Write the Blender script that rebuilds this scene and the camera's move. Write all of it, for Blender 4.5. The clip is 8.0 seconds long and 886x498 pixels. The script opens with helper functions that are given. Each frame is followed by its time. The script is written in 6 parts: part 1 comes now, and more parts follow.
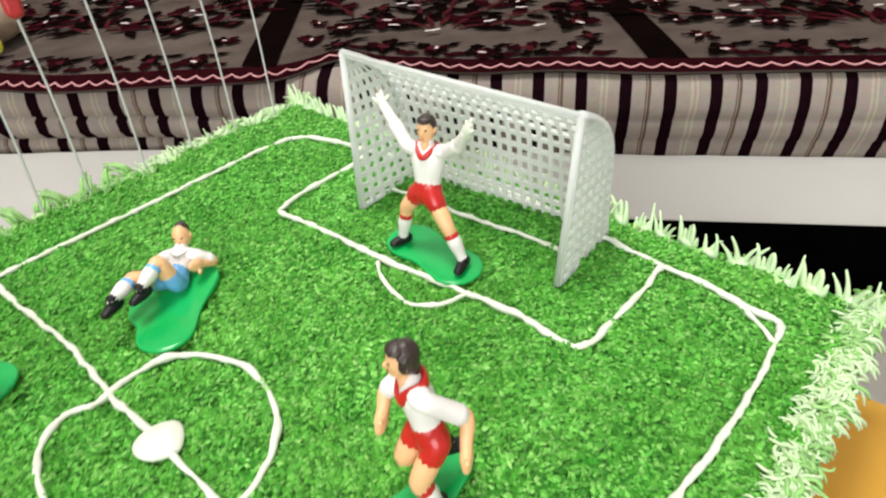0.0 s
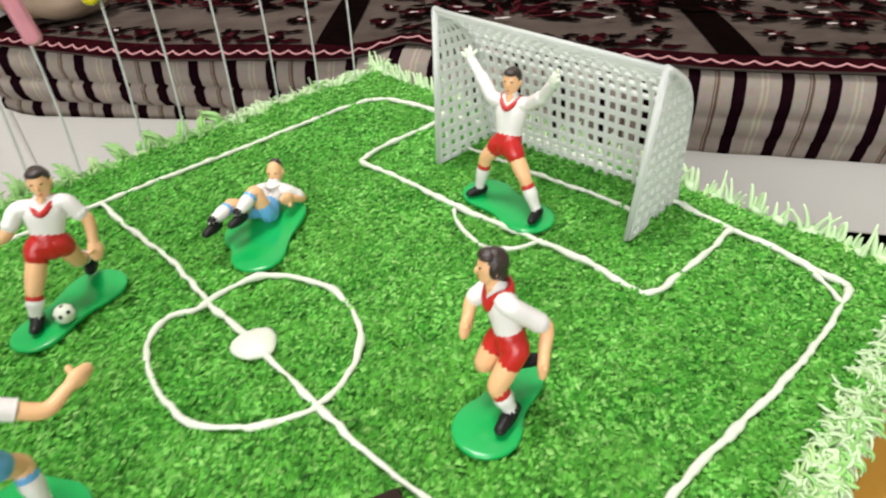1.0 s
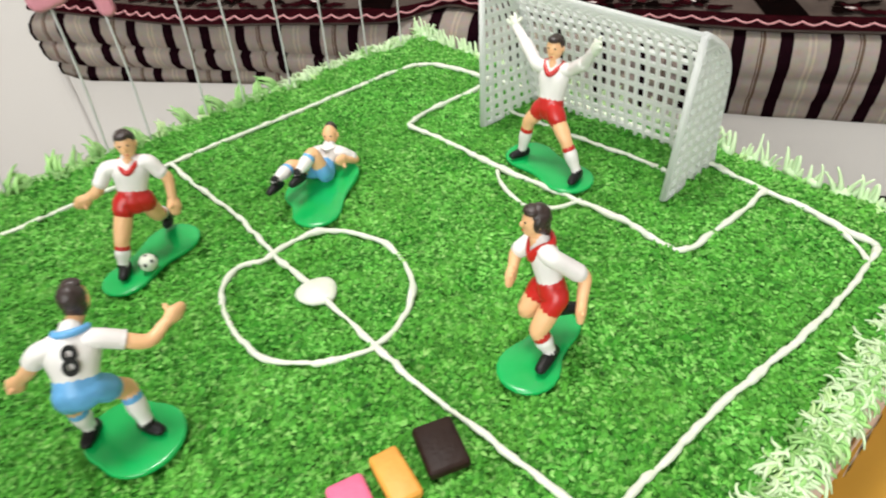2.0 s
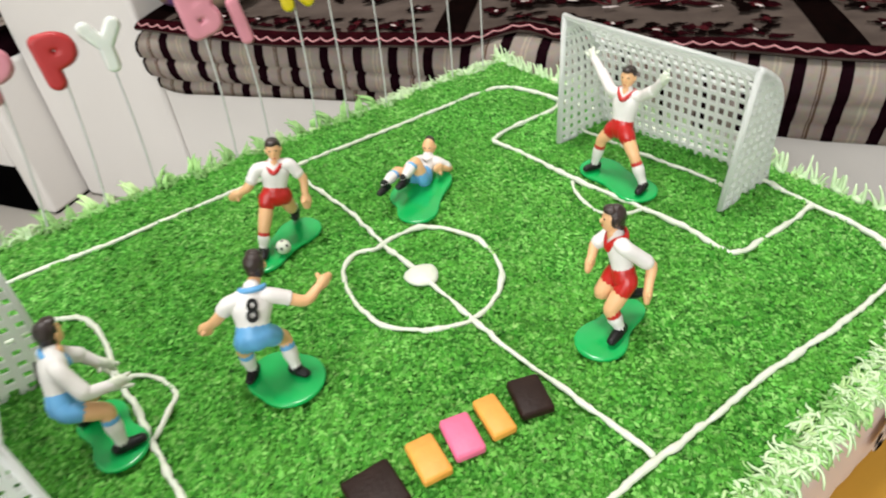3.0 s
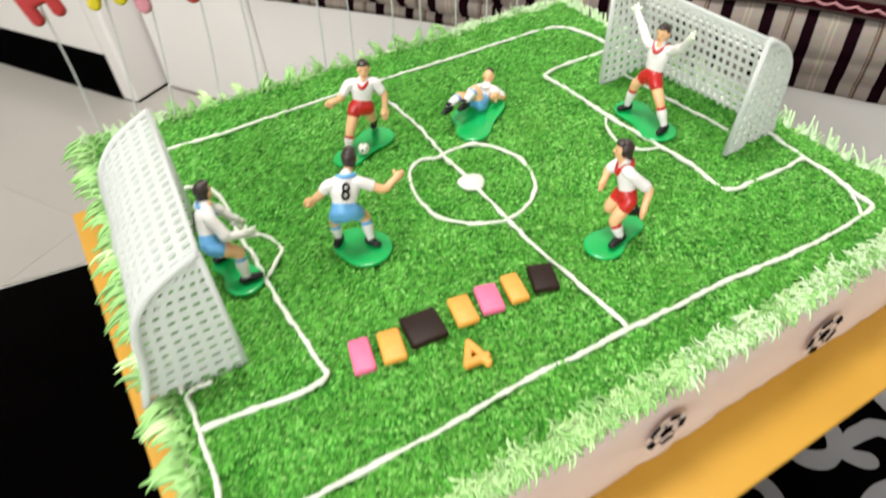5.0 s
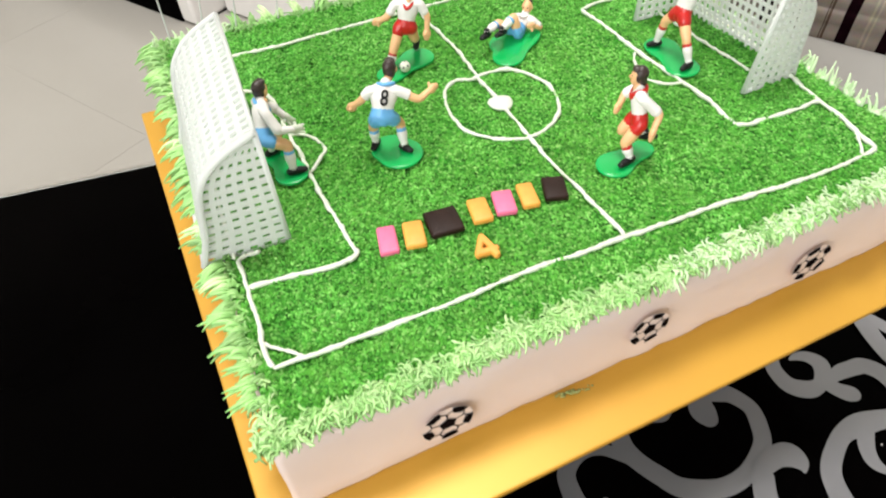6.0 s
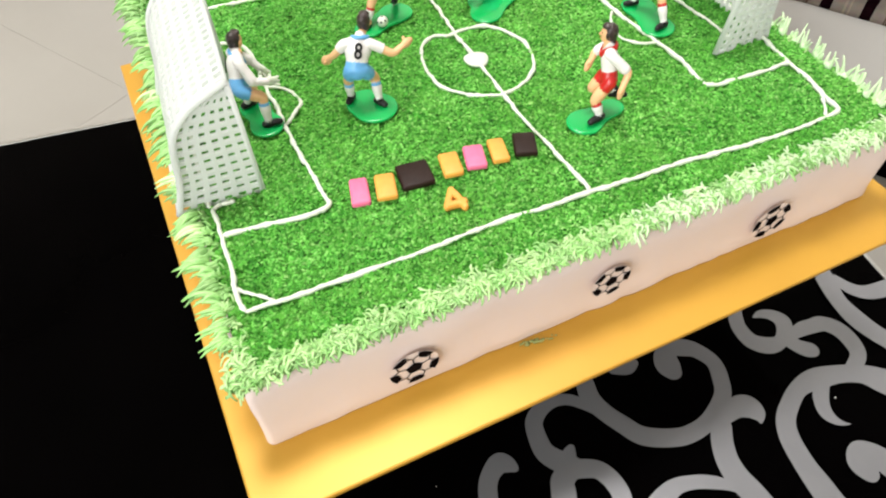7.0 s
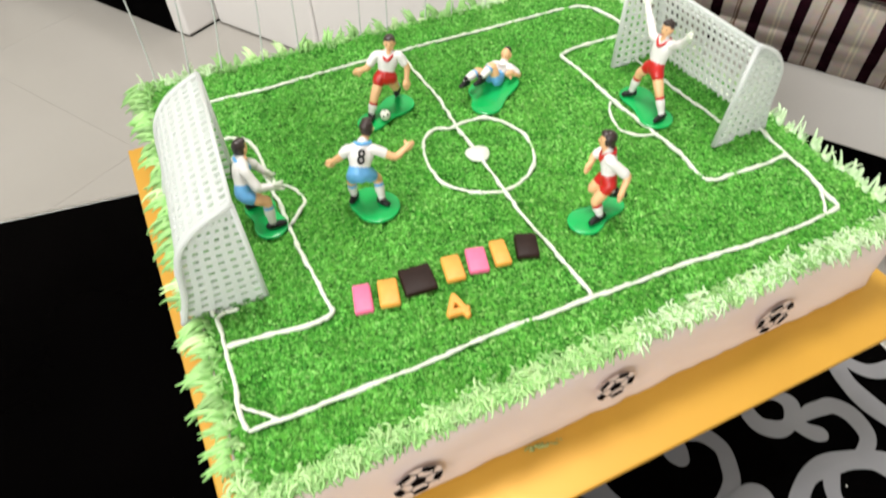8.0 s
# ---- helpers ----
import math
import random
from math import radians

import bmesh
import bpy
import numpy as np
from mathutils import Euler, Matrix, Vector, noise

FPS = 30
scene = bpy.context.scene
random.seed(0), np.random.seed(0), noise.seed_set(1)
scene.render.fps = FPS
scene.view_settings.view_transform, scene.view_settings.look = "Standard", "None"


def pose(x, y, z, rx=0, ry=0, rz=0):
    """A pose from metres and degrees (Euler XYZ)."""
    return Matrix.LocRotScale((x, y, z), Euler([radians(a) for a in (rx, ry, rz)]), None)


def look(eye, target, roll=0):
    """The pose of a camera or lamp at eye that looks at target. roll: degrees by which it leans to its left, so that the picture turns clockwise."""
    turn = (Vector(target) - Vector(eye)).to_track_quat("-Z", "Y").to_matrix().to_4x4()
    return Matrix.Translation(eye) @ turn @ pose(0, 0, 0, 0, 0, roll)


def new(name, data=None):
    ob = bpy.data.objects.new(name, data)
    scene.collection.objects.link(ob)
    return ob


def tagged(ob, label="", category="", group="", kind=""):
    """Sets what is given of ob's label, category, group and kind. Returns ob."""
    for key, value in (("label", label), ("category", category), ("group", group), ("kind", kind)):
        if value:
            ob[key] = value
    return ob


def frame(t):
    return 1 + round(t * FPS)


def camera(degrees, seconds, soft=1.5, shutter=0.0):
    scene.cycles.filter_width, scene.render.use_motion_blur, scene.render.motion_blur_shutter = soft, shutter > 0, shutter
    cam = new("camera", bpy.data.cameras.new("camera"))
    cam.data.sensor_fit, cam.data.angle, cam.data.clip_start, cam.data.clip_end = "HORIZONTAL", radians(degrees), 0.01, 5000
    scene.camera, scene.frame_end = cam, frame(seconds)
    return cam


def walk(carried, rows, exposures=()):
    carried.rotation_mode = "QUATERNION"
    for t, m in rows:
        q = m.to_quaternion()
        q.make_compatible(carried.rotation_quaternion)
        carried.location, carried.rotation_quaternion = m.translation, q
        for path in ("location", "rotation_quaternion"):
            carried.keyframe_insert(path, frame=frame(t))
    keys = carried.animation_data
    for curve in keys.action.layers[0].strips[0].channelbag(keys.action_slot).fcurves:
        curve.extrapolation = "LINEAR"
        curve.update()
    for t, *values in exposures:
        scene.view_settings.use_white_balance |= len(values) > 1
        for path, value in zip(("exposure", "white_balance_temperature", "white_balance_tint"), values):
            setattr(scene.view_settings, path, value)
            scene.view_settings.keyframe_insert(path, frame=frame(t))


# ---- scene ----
cam = camera(70.0, 8.0, soft=2.0, shutter=0.6)
PATH = [
    (0, (0.15477, -0.02557, 0.67125), (0.44479, 0.25114, 0.37238), -4.198),
    (0.5, (0.14260, -0.03016, 0.66275), (0.42504, 0.25668, 0.36620), -3.168),
    (1, (0.12604, -0.03326, 0.66143), (0.39280, 0.26831, 0.36496), -3.003),
    (1.5, (0.11677, -0.03886, 0.65677), (0.37457, 0.26247, 0.35225), -2.858),
    (1.7, (0.11664, -0.04038, 0.66219), (0.36206, 0.25897, 0.34571), -3.488),
    (2.8, (0.07694, -0.06244, 0.68886), (0.29175, 0.27053, 0.38393), -6.531),
    (3, (0.06935, -0.06928, 0.69583), (0.27813, 0.26852, 0.39202), -6.302),
    (3.5, (0.04416, -0.07425, 0.71490), (0.24101, 0.27282, 0.41359), -4.257),
    (4, (0.02260, -0.07682, 0.72197), (0.20877, 0.26596, 0.40918), -2.077),
    (4.5, (0.03308, -0.09408, 0.72310), (0.21821, 0.23357, 0.39390), -1.578),
    (5, (0.03375, -0.12804, 0.73938), (0.18949, 0.19671, 0.39256), -4.202),
    (5.2, (0.02714, -0.14080, 0.74168), (0.16633, 0.18156, 0.38572), -4.337),
    (6.3, (0.02269, -0.18143, 0.75100), (0.13461, 0.12518, 0.37224), -3.539),
    (6.5, (0.02264, -0.18414, 0.74899), (0.13716, 0.11424, 0.36448), -2.985),
    (7, (0.02911, -0.19063, 0.75203), (0.14052, 0.10109, 0.36154), -2.254),
    (7.5, (0.03838, -0.18212, 0.76429), (0.14954, 0.11814, 0.38026), -3.135),
    (8, (0.04227, -0.16361, 0.77913), (0.15859, 0.14735, 0.40526), -3.035),
]
walk(cam, [(t, look(eye, target, roll)) for t, eye, target, roll in PATH],
     [(0.0, -0.12), (1.0, -0.25), (1.5, -0.23), (3.0, -0.27), (4.0, -0.34), (5.0, -0.12), (6.5, 0.02), (7.0, 0.06), (8.0, -0.06)])

# ---- world and light ----
world = bpy.data.worlds.new("daylight")
scene.world = world
world.use_nodes = True
wn = world.node_tree.nodes
sky = wn.new("ShaderNodeTexSky")
sky.sky_type, sky.sun_disc = "NISHITA", False
sky.sun_elevation, sky.sun_rotation = radians(48), radians(200)
wn["Background"].inputs["Strength"].default_value = 0.1
world.node_tree.links.new(sky.outputs["Color"], wn["Background"].inputs["Color"])

ROOM = Matrix.Rotation(math.atan2(-0.837, 0.548), 4, "Z")   # the room's own axes: along the sofa, and away behind it


def area_lamp(name, m, sx, sy, watts, colour):
    data = bpy.data.lights.new(name, "AREA")
    data.shape, data.size, data.size_y, data.energy, data.color = "RECTANGLE", sx, sy, watts, colour
    ob = new(name, data)
    ob.matrix_world = m
    return ob


WINDOW_W, WINDOW_H = 2.1, 1.66
WINDOW_S = 0.0
area_lamp("window_light", ROOM @ pose(WINDOW_S, -2.5, 1.60, 90, 0, 0), WINDOW_W, WINDOW_H, 92, (0.985, 1.0, 0.98))
LAMP_S, LAMP_N = -0.35, 0.40
area_lamp("ceiling_light_lamp", ROOM @ pose(LAMP_S, LAMP_N, 2.60, 0, 0, 0), 0.56, 0.56, 48, (1.0, 0.98, 0.95))

# ---- materials ----


def material(name, colour, rough=0.6, metal=0.0, second=None, scale=60.0, detail=4.0, mix=0.5, bump=0.0, bump_scale=None,
             coat=0.0, spec=0.5, rand=0.0, subsurface=0.0, coords="Object"):
    m = bpy.data.materials.new(name)
    m.use_nodes = True
    nt = m.node_tree
    p = nt.nodes["Principled BSDF"]
    p.inputs["Roughness"].default_value = rough
    p.inputs["Metallic"].default_value = metal
    p.inputs["Specular IOR Level"].default_value = spec
    p.inputs["Coat Weight"].default_value = coat
    p.inputs["Coat Roughness"].default_value = 0.08
    if subsurface:
        p.inputs["Subsurface Weight"].default_value = subsurface
        p.inputs["Subsurface Scale"].default_value = 0.002
        p.inputs["Subsurface Radius"].default_value = (1.0, 0.8, 0.6)
    tc = nt.nodes.new("ShaderNodeTexCoord")
    out = None
    if second is None:
        second = tuple(c * 0.86 for c in colour)
    n1 = nt.nodes.new("ShaderNodeTexNoise")
    n1.inputs["Scale"].default_value, n1.inputs["Detail"].default_value = scale, detail
    nt.links.new(tc.outputs[coords], n1.inputs["Vector"])
    ramp = nt.nodes.new("ShaderNodeValToRGB")
    ramp.color_ramp.elements[0].position, ramp.color_ramp.elements[1].position = 0.5 - mix / 2, 0.5 + mix / 2
    ramp.color_ramp.elements[0].color, ramp.color_ramp.elements[1].color = (*colour, 1), (*second, 1)
    nt.links.new(n1.outputs["Fac"], ramp.inputs["Fac"])
    out = ramp.outputs["Color"]
    if rand:
        info = nt.nodes.new("ShaderNodeObjectInfo")
        hsv = nt.nodes.new("ShaderNodeHueSaturation")
        rng = nt.nodes.new("ShaderNodeMapRange")
        rng.inputs["To Min"].default_value, rng.inputs["To Max"].default_value = 1 - rand, 1 + rand
        nt.links.new(info.outputs["Random"], rng.inputs["Value"])
        nt.links.new(rng.outputs["Result"], hsv.inputs["Value"])
        nt.links.new(out, hsv.inputs["Color"])
        out = hsv.outputs["Color"]
    nt.links.new(out, p.inputs["Base Color"])
    if bump:
        n2 = nt.nodes.new("ShaderNodeTexNoise")
        n2.inputs["Scale"].default_value, n2.inputs["Detail"].default_value = bump_scale or scale * 3, 5
        nt.links.new(tc.outputs[coords], n2.inputs["Vector"])
        b = nt.nodes.new("ShaderNodeBump")
        b.inputs["Strength"].default_value, b.inputs["Distance"].default_value = bump, 0.001
        nt.links.new(n2.outputs["Fac"], b.inputs["Height"])
        nt.links.new(b.outputs["Normal"], p.inputs["Normal"])
    return m


def turf_material():
    """Green sugar crumb: soft patches, pale flecks and, put in as dark colour, the shade between grains."""
    m = bpy.data.materials.new("green_sugar_crumb")
    m.use_nodes = True
    nt = m.node_tree
    p = nt.nodes["Principled BSDF"]
    p.inputs["Roughness"].default_value = 0.8
    p.inputs["Specular IOR Level"].default_value = 0.25
    tc = nt.nodes.new("ShaderNodeTexCoord")

    def tex(scale, detail, seed):
        mp = nt.nodes.new("ShaderNodeMapping")
        mp.inputs["Location"].default_value = (seed, seed * 0.7, 0)
        n = nt.nodes.new("ShaderNodeTexNoise")
        n.inputs["Scale"].default_value, n.inputs["Detail"].default_value = scale, detail
        nt.links.new(tc.outputs["Object"], mp.inputs["Vector"])
        nt.links.new(mp.outputs["Vector"], n.inputs["Vector"])
        return n.outputs["Fac"]

    def ramp(fac, lo, hi, a, b):
        r = nt.nodes.new("ShaderNodeValToRGB")
        r.color_ramp.elements[0].position, r.color_ramp.elements[1].position = lo, hi
        r.color_ramp.elements[0].color, r.color_ramp.elements[1].color = (*a, 1), (*b, 1)
        nt.links.new(fac, r.inputs["Fac"])
        return r.outputs["Color"]

    def mix(kind, fac, a, b):
        x = nt.nodes.new("ShaderNodeMix")
        x.data_type, x.blend_type = "RGBA", kind
        if isinstance(fac, float):
            x.inputs["Factor"].default_value = fac
        else:
            nt.links.new(fac, x.inputs["Factor"])
        for sock, v in (("A", a), ("B", b)):
            if isinstance(v, tuple):
                x.inputs[sock].default_value = (*v, 1)
            else:
                nt.links.new(v, x.inputs[sock])
        return x.outputs["Result"]
    vor = nt.nodes.new("ShaderNodeTexVoronoi")
    vor.inputs["Scale"].default_value = 560
    nt.links.new(tc.outputs["Object"], vor.inputs["Vector"])
    sep = nt.nodes.new("ShaderNodeSeparateColor")
    nt.links.new(vor.outputs["Color"], sep.inputs["Color"])
    # ground colour kept dark to imitate shade in the gaps under the crumbs
    patch = ramp(tex(34, 4, 1.0), 0.36, 0.66, (0.028, 0.185, 0.012), (0.080, 0.290, 0.032))
    grain = ramp(sep.outputs["Red"], 0.0, 1.0, (0.46, 0.54, 0.46), (1.54, 1.45, 1.50))
    col = mix("MULTIPLY", 1.0, patch, grain)
    dark = ramp(tex(430, 4, 5.0), 0.33, 0.44, (0.20, 0.28, 0.20), (1.0, 1.0, 1.0))
    col = mix("MULTIPLY", 1.0, col, dark)
    pale = ramp(tex(380, 4, 9.0), 0.55, 0.68, (0.0, 0.0, 0.0), (0.85, 0.85, 0.85))
    col = mix("MIX", pale, col, (0.22, 0.47, 0.12))
    nt.links.new(col, p.inputs["Base Color"])
    b = nt.nodes.new("ShaderNodeBump")
    b.inputs["Strength"].default_value, b.inputs["Distance"].default_value = 0.8, 0.0008
    nt.links.new(tex(420, 4, 3.0), b.inputs["Height"])
    nt.links.new(b.outputs["Normal"], p.inputs["Normal"])
    return m


STRIPE_A, STRIPE_B, STRIPE_C = 1.3463, 9.802, 6.010


def stripe_material():
    """Woven mattress ticking: beige with maroon bars and thin brown lines, by the distance along the sofa."""
    m = bpy.data.materials.new("striped_ticking")
    m.use_nodes = True
    nt = m.node_tree
    p = nt.nodes["Principled BSDF"]
    p.inputs["Roughness"].default_value = 0.85
    p.inputs["Specular IOR Level"].default_value = 0.0
    tc = nt.nodes.new("ShaderNodeTexCoord")
    sx = nt.nodes.new("ShaderNodeSeparateXYZ")
    nt.links.new(tc.outputs["Object"], sx.inputs[0])
    wob = nt.nodes.new("ShaderNodeTexNoise")
    wob.inputs["Scale"].default_value = 9
    nt.links.new(tc.outputs["Object"], wob.inputs["Vector"])
    ma = nt.nodes.new("ShaderNodeMath")
    ma.operation = "MULTIPLY_ADD"
    ma.inputs[1].default_value = 0.008
    nt.links.new(wob.outputs["Fac"], ma.inputs[0])
    nt.links.new(sx.outputs["X"], ma.inputs[2])
    # the cloth is pulled tighter further along: the stripes draw together
    sq = nt.nodes.new("ShaderNodeMath")
    sq.operation = "MULTIPLY_ADD"
    sq.inputs[1].default_value, sq.inputs[2].default_value = STRIPE_A, STRIPE_B
    nt.links.new(ma.outputs[0], sq.inputs[0])
    lin = nt.nodes.new("ShaderNodeMath")
    lin.operation = "MULTIPLY_ADD"
    lin.inputs[2].default_value = STRIPE_C
    nt.links.new(sq.outputs[0], lin.inputs[0])
    nt.links.new(ma.outputs[0], lin.inputs[1])
    div = nt.nodes.new("ShaderNodeMath")
    div.operation = "FRACT"
    nt.links.new(lin.outputs[0], div.inputs[0])
    ramp = nt.nodes.new("ShaderNodeValToRGB")
    cr = ramp.color_ramp
    cr.interpolation = "CONSTANT"
    beige, dark, thin, pale = (0.335, 0.285, 0.250, 1), (0.010, 0.003, 0.005, 1), (0.13, 0.085, 0.062, 1), (0.44, 0.385, 0.30, 1)
    stops = [(0.0, dark), (0.135, beige), (0.290, thin), (0.305, beige), (0.318, thin), (0.350, beige), (0.50, dark), (0.635, beige), (0.785, pale), (0.81, beige), (0.84, pale), (0.865, beige)]
    cr.elements[0].position, cr.elements[0].color = stops[0]
    cr.elements[1].position, cr.elements[1].color = stops[1]
    for pos, col in stops[2:]:
        el = cr.elements.new(pos)
        el.color = col
    nt.links.new(div.outputs[0], ramp.inputs["Fac"])
    weave = nt.nodes.new("ShaderNodeTexNoise")
    weave.inputs["Scale"].default_value, weave.inputs["Detail"].default_value = 130, 6
    nt.links.new(tc.outputs["Object"], weave.inputs["Vector"])
    mix = nt.nodes.new("ShaderNodeMix")
    mix.data_type, mix.blend_type = "RGBA", "MULTIPLY"
    mix.inputs["Factor"].default_value = 0.35
    nt.links.new(ramp.outputs["Color"], mix.inputs["A"])
    nt.links.new(weave.outputs["Color"], mix.inputs["B"])
    nt.links.new(mix.outputs["Result"], p.inputs["Base Color"])
    b = nt.nodes.new("ShaderNodeBump")
    b.inputs["Strength"].default_value, b.inputs["Distance"].default_value = 0.25, 0.001
    nt.links.new(weave.outputs["Fac"], b.inputs["Height"])
    nt.links.new(b.outputs["Normal"], p.inputs["Normal"])
    return m


def let_through(m, share, colour):
    """Thin plastic that lets some light through."""
    nt = m.node_tree
    tr = nt.nodes.new("ShaderNodeBsdfTranslucent")
    tr.inputs["Color"].default_value = (*colour, 1)
    mx = nt.nodes.new("ShaderNodeMixShader")
    mx.inputs[0].default_value = share
    nt.links.new(nt.nodes["Principled BSDF"].outputs[0], mx.inputs[1])
    nt.links.new(tr.outputs[0], mx.inputs[2])
    nt.links.new(mx.outputs[0], nt.nodes["Material Output"].inputs["Surface"])


def grain_material():
    """Loose sugar crumbs: every crumb its own green, in soft patches over the lawn."""
    m = bpy.data.materials.new("green_sugar_grains")
    m.use_nodes = True
    nt = m.node_tree
    p = nt.nodes["Principled BSDF"]
    p.inputs["Roughness"].default_value = 0.7
    p.inputs["Specular IOR Level"].default_value = 0.3
    geo = nt.nodes.new("ShaderNodeNewGeometry")
    tc = nt.nodes.new("ShaderNodeTexCoord")
    r = nt.nodes.new("ShaderNodeValToRGB")
    stops = [(0.0, (0.036, 0.205, 0.018)), (0.16, (0.068, 0.315, 0.032)), (0.55, (0.118, 0.42, 0.054)), (0.88, (0.172, 0.485, 0.088)), (1.0, (0.25, 0.54, 0.135))]
    cr = r.color_ramp
    for i, (pos, col) in enumerate(stops):
        el = cr.elements[i] if i < 2 else cr.elements.new(pos)
        el.position, el.color = pos, (*col, 1)
    nt.links.new(geo.outputs["Random Per Island"], r.inputs["Fac"])
    out = r.outputs["Color"]
    for scale, lo, hi, a, b in ((11, 0.40, 0.64, (0.88, 0.98, 0.86), (1.16, 1.03, 1.14)), (30, 0.34, 0.68, (0.74, 0.80, 0.66), (1.18, 1.12, 1.26)), (190, 0.36, 0.64, (0.70, 0.76, 0.68), (1.26, 1.18, 1.28))):
        n = nt.nodes.new("ShaderNodeTexNoise")
        n.inputs["Scale"].default_value, n.inputs["Detail"].default_value = scale, 3
        nt.links.new(tc.outputs["Object"], n.inputs["Vector"])
        q = nt.nodes.new("ShaderNodeValToRGB")
        q.color_ramp.elements[0].position, q.color_ramp.elements[1].position = lo, hi
        q.color_ramp.elements[0].color, q.color_ramp.elements[1].color = (*a, 1), (*b, 1)
        nt.links.new(n.outputs["Fac"], q.inputs["Fac"])
        x = nt.nodes.new("ShaderNodeMix")
        x.data_type, x.blend_type = "RGBA", "MULTIPLY"
        x.inputs["Factor"].default_value = 1.0
        nt.links.new(out, x.inputs["A"])
        nt.links.new(q.outputs["Color"], x.inputs["B"])
        out = x.outputs["Result"]
    nt.links.new(out, p.inputs["Base Color"])
    return m


TURF = turf_material()
GRAIN = grain_material()
TICKING = stripe_material()
ICING = material("white_icing", (0.70, 0.72, 0.63), 0.45, second=(0.62, 0.66, 0.54), scale=300, bump=0.15, bump_scale=500, subsurface=0.1)
CREAM = material("pale_cream_side", (0.76, 0.635, 0.585), 0.42, second=(0.69, 0.565, 0.52), scale=14, bump=0.18, bump_scale=60, subsurface=0.08)
GRASS_ICING = material("pale_green_icing", (0.42, 0.65, 0.25), 0.5, second=(0.55, 0.74, 0.37), scale=130, mix=0.4, rand=0.16, subsurface=0.1)
# mid green of the left and far edges, and painted shade in the near fringe
GRASS_DEEP = material("mid_and_shade_green_icing", (0.19, 0.44, 0.11), 0.5, second=(0.34, 0.57, 0.21), scale=130, mix=0.45, rand=0.2, subsurface=0.1)
GRASS_MAT = material("soft_green_icing", (0.36, 0.60, 0.22), 0.5, second=(0.49, 0.69, 0.34), scale=120, mix=0.5, rand=0.14, subsurface=0.1)
GRASS_PALE = material("creamy_green_icing", (0.50, 0.68, 0.38), 0.5, second=(0.62, 0.76, 0.50), scale=110, mix=0.5, rand=0.10, subsurface=0.1)
CRUMB = material("dry_green_icing", (0.20, 0.24, 0.07), 0.6, second=(0.30, 0.30, 0.10), scale=300, rand=0.1)
GOLD = material("gold_card", (0.60, 0.325, 0.040), 0.44, metal=0.25, second=(0.53, 0.275, 0.032), scale=9, bump=0.04, bump_scale=80)
GLASS = material("black_glass", (0.0004, 0.0003, 0.0003), 0.05, second=(0.0008, 0.0006, 0.0006), scale=12, bump=0.0, spec=0.008)
SILVER = material("silver_print", (0.262, 0.260, 0.276), 0.32, second=(0.226, 0.224, 0.24), scale=22, metal=0.55, bump=0.05, bump_scale=400)
STEEL = material("brushed_steel", (0.55, 0.54, 0.52), 0.3, metal=1.0, scale=80)
NET = material("white_plastic", (0.82, 0.83, 0.82), 0.38, second=(0.80, 0.81, 0.80), scale=50)
let_through(NET, 0.58, (0.92, 0.93, 0.92))
BASE_GREEN = material("green_plastic", (0.004, 0.34, 0.072), 0.2, second=(0.008, 0.39, 0.09), scale=70, mix=0.6, spec=0.6)
SKIN = material("skin_paint", (0.80, 0.47, 0.25), 0.45, second=(0.74, 0.41, 0.20), scale=120)
HAIR = material("dark_hair_paint", (0.022, 0.013, 0.011), 0.33, second=(0.035, 0.02, 0.017), scale=300, bump=0.5, bump_scale=700)
SHIRT = material("white_shirt_paint", (0.78, 0.75, 0.73), 0.42, second=(0.70, 0.66, 0.65), scale=60)
RED = material("red_paint", (0.52, 0.016, 0.014), 0.28, second=(0.42, 0.012, 0.010), scale=70)
BLUE = material("blue_paint", (0.14, 0.40, 0.72), 0.36, second=(0.11, 0.34, 0.64), scale=70)
BLACK = material("black_paint", (0.006, 0.006, 0.006), 0.4, second=(0.012, 0.012, 0.012), scale=90, spec=0.25)
PRINT = material("dark_print", (0.005, 0.0035, 0.0035), 0.6, second=(0.009, 0.006, 0.005), scale=200, spec=0.0)
FONDANT = {
    "pink": material("pink_sugar", (0.82, 0.16, 0.30), 0.5, scale=200, bump=0.2, bump_scale=500),
    "orange": material("orange_sugar", (0.78, 0.37, 0.065), 0.5, second=(0.70, 0.30, 0.05), scale=120, bump=0.2, bump_scale=500),
    "brown": material("dark_chocolate", (0.016, 0.007, 0.005), 0.5, second=(0.022, 0.010, 0.007), scale=120, spec=0.2, bump=0.25, bump_scale=500),
}
WAX = {
    "red": material("red_wax", (0.44, 0.022, 0.024), 0.45, scale=90),
    "yellow": material("yellow_wax", (0.64, 0.51, 0.007), 0.45, scale=90),
    "pink": material("pink_wax", (0.66, 0.25, 0.32), 0.45, scale=90),
    "white": material("white_wax", (0.72, 0.74, 0.70), 0.4, scale=90, subsurface=0.1),
}
WIRE = material("clear_stick", (0.62, 0.615, 0.62), 0.2, scale=300, spec=0.8)
LAMINATE = material("ivory_laminate", (0.72, 0.69, 0.665), 0.42, second=(0.69, 0.66, 0.635), scale=4, bump=0.03, bump_scale=90)
KICK = material("black_board", (0.0012, 0.0011, 0.0011), 0.35, second=(0.002, 0.0018, 0.0018), scale=20, spec=0.0)
VELVET = material("taupe_velvet", (0.108, 0.084, 0.073), 0.95, second=(0.055, 0.042, 0.036), scale=18, bump=0.4, bump_scale=500, spec=0.0)
MAROON = material("maroon_velvet", (0.025, 0.0032, 0.005), 0.95, second=(0.010, 0.002, 0.003), scale=60, bump=0.4, bump_scale=500, spec=0.0)
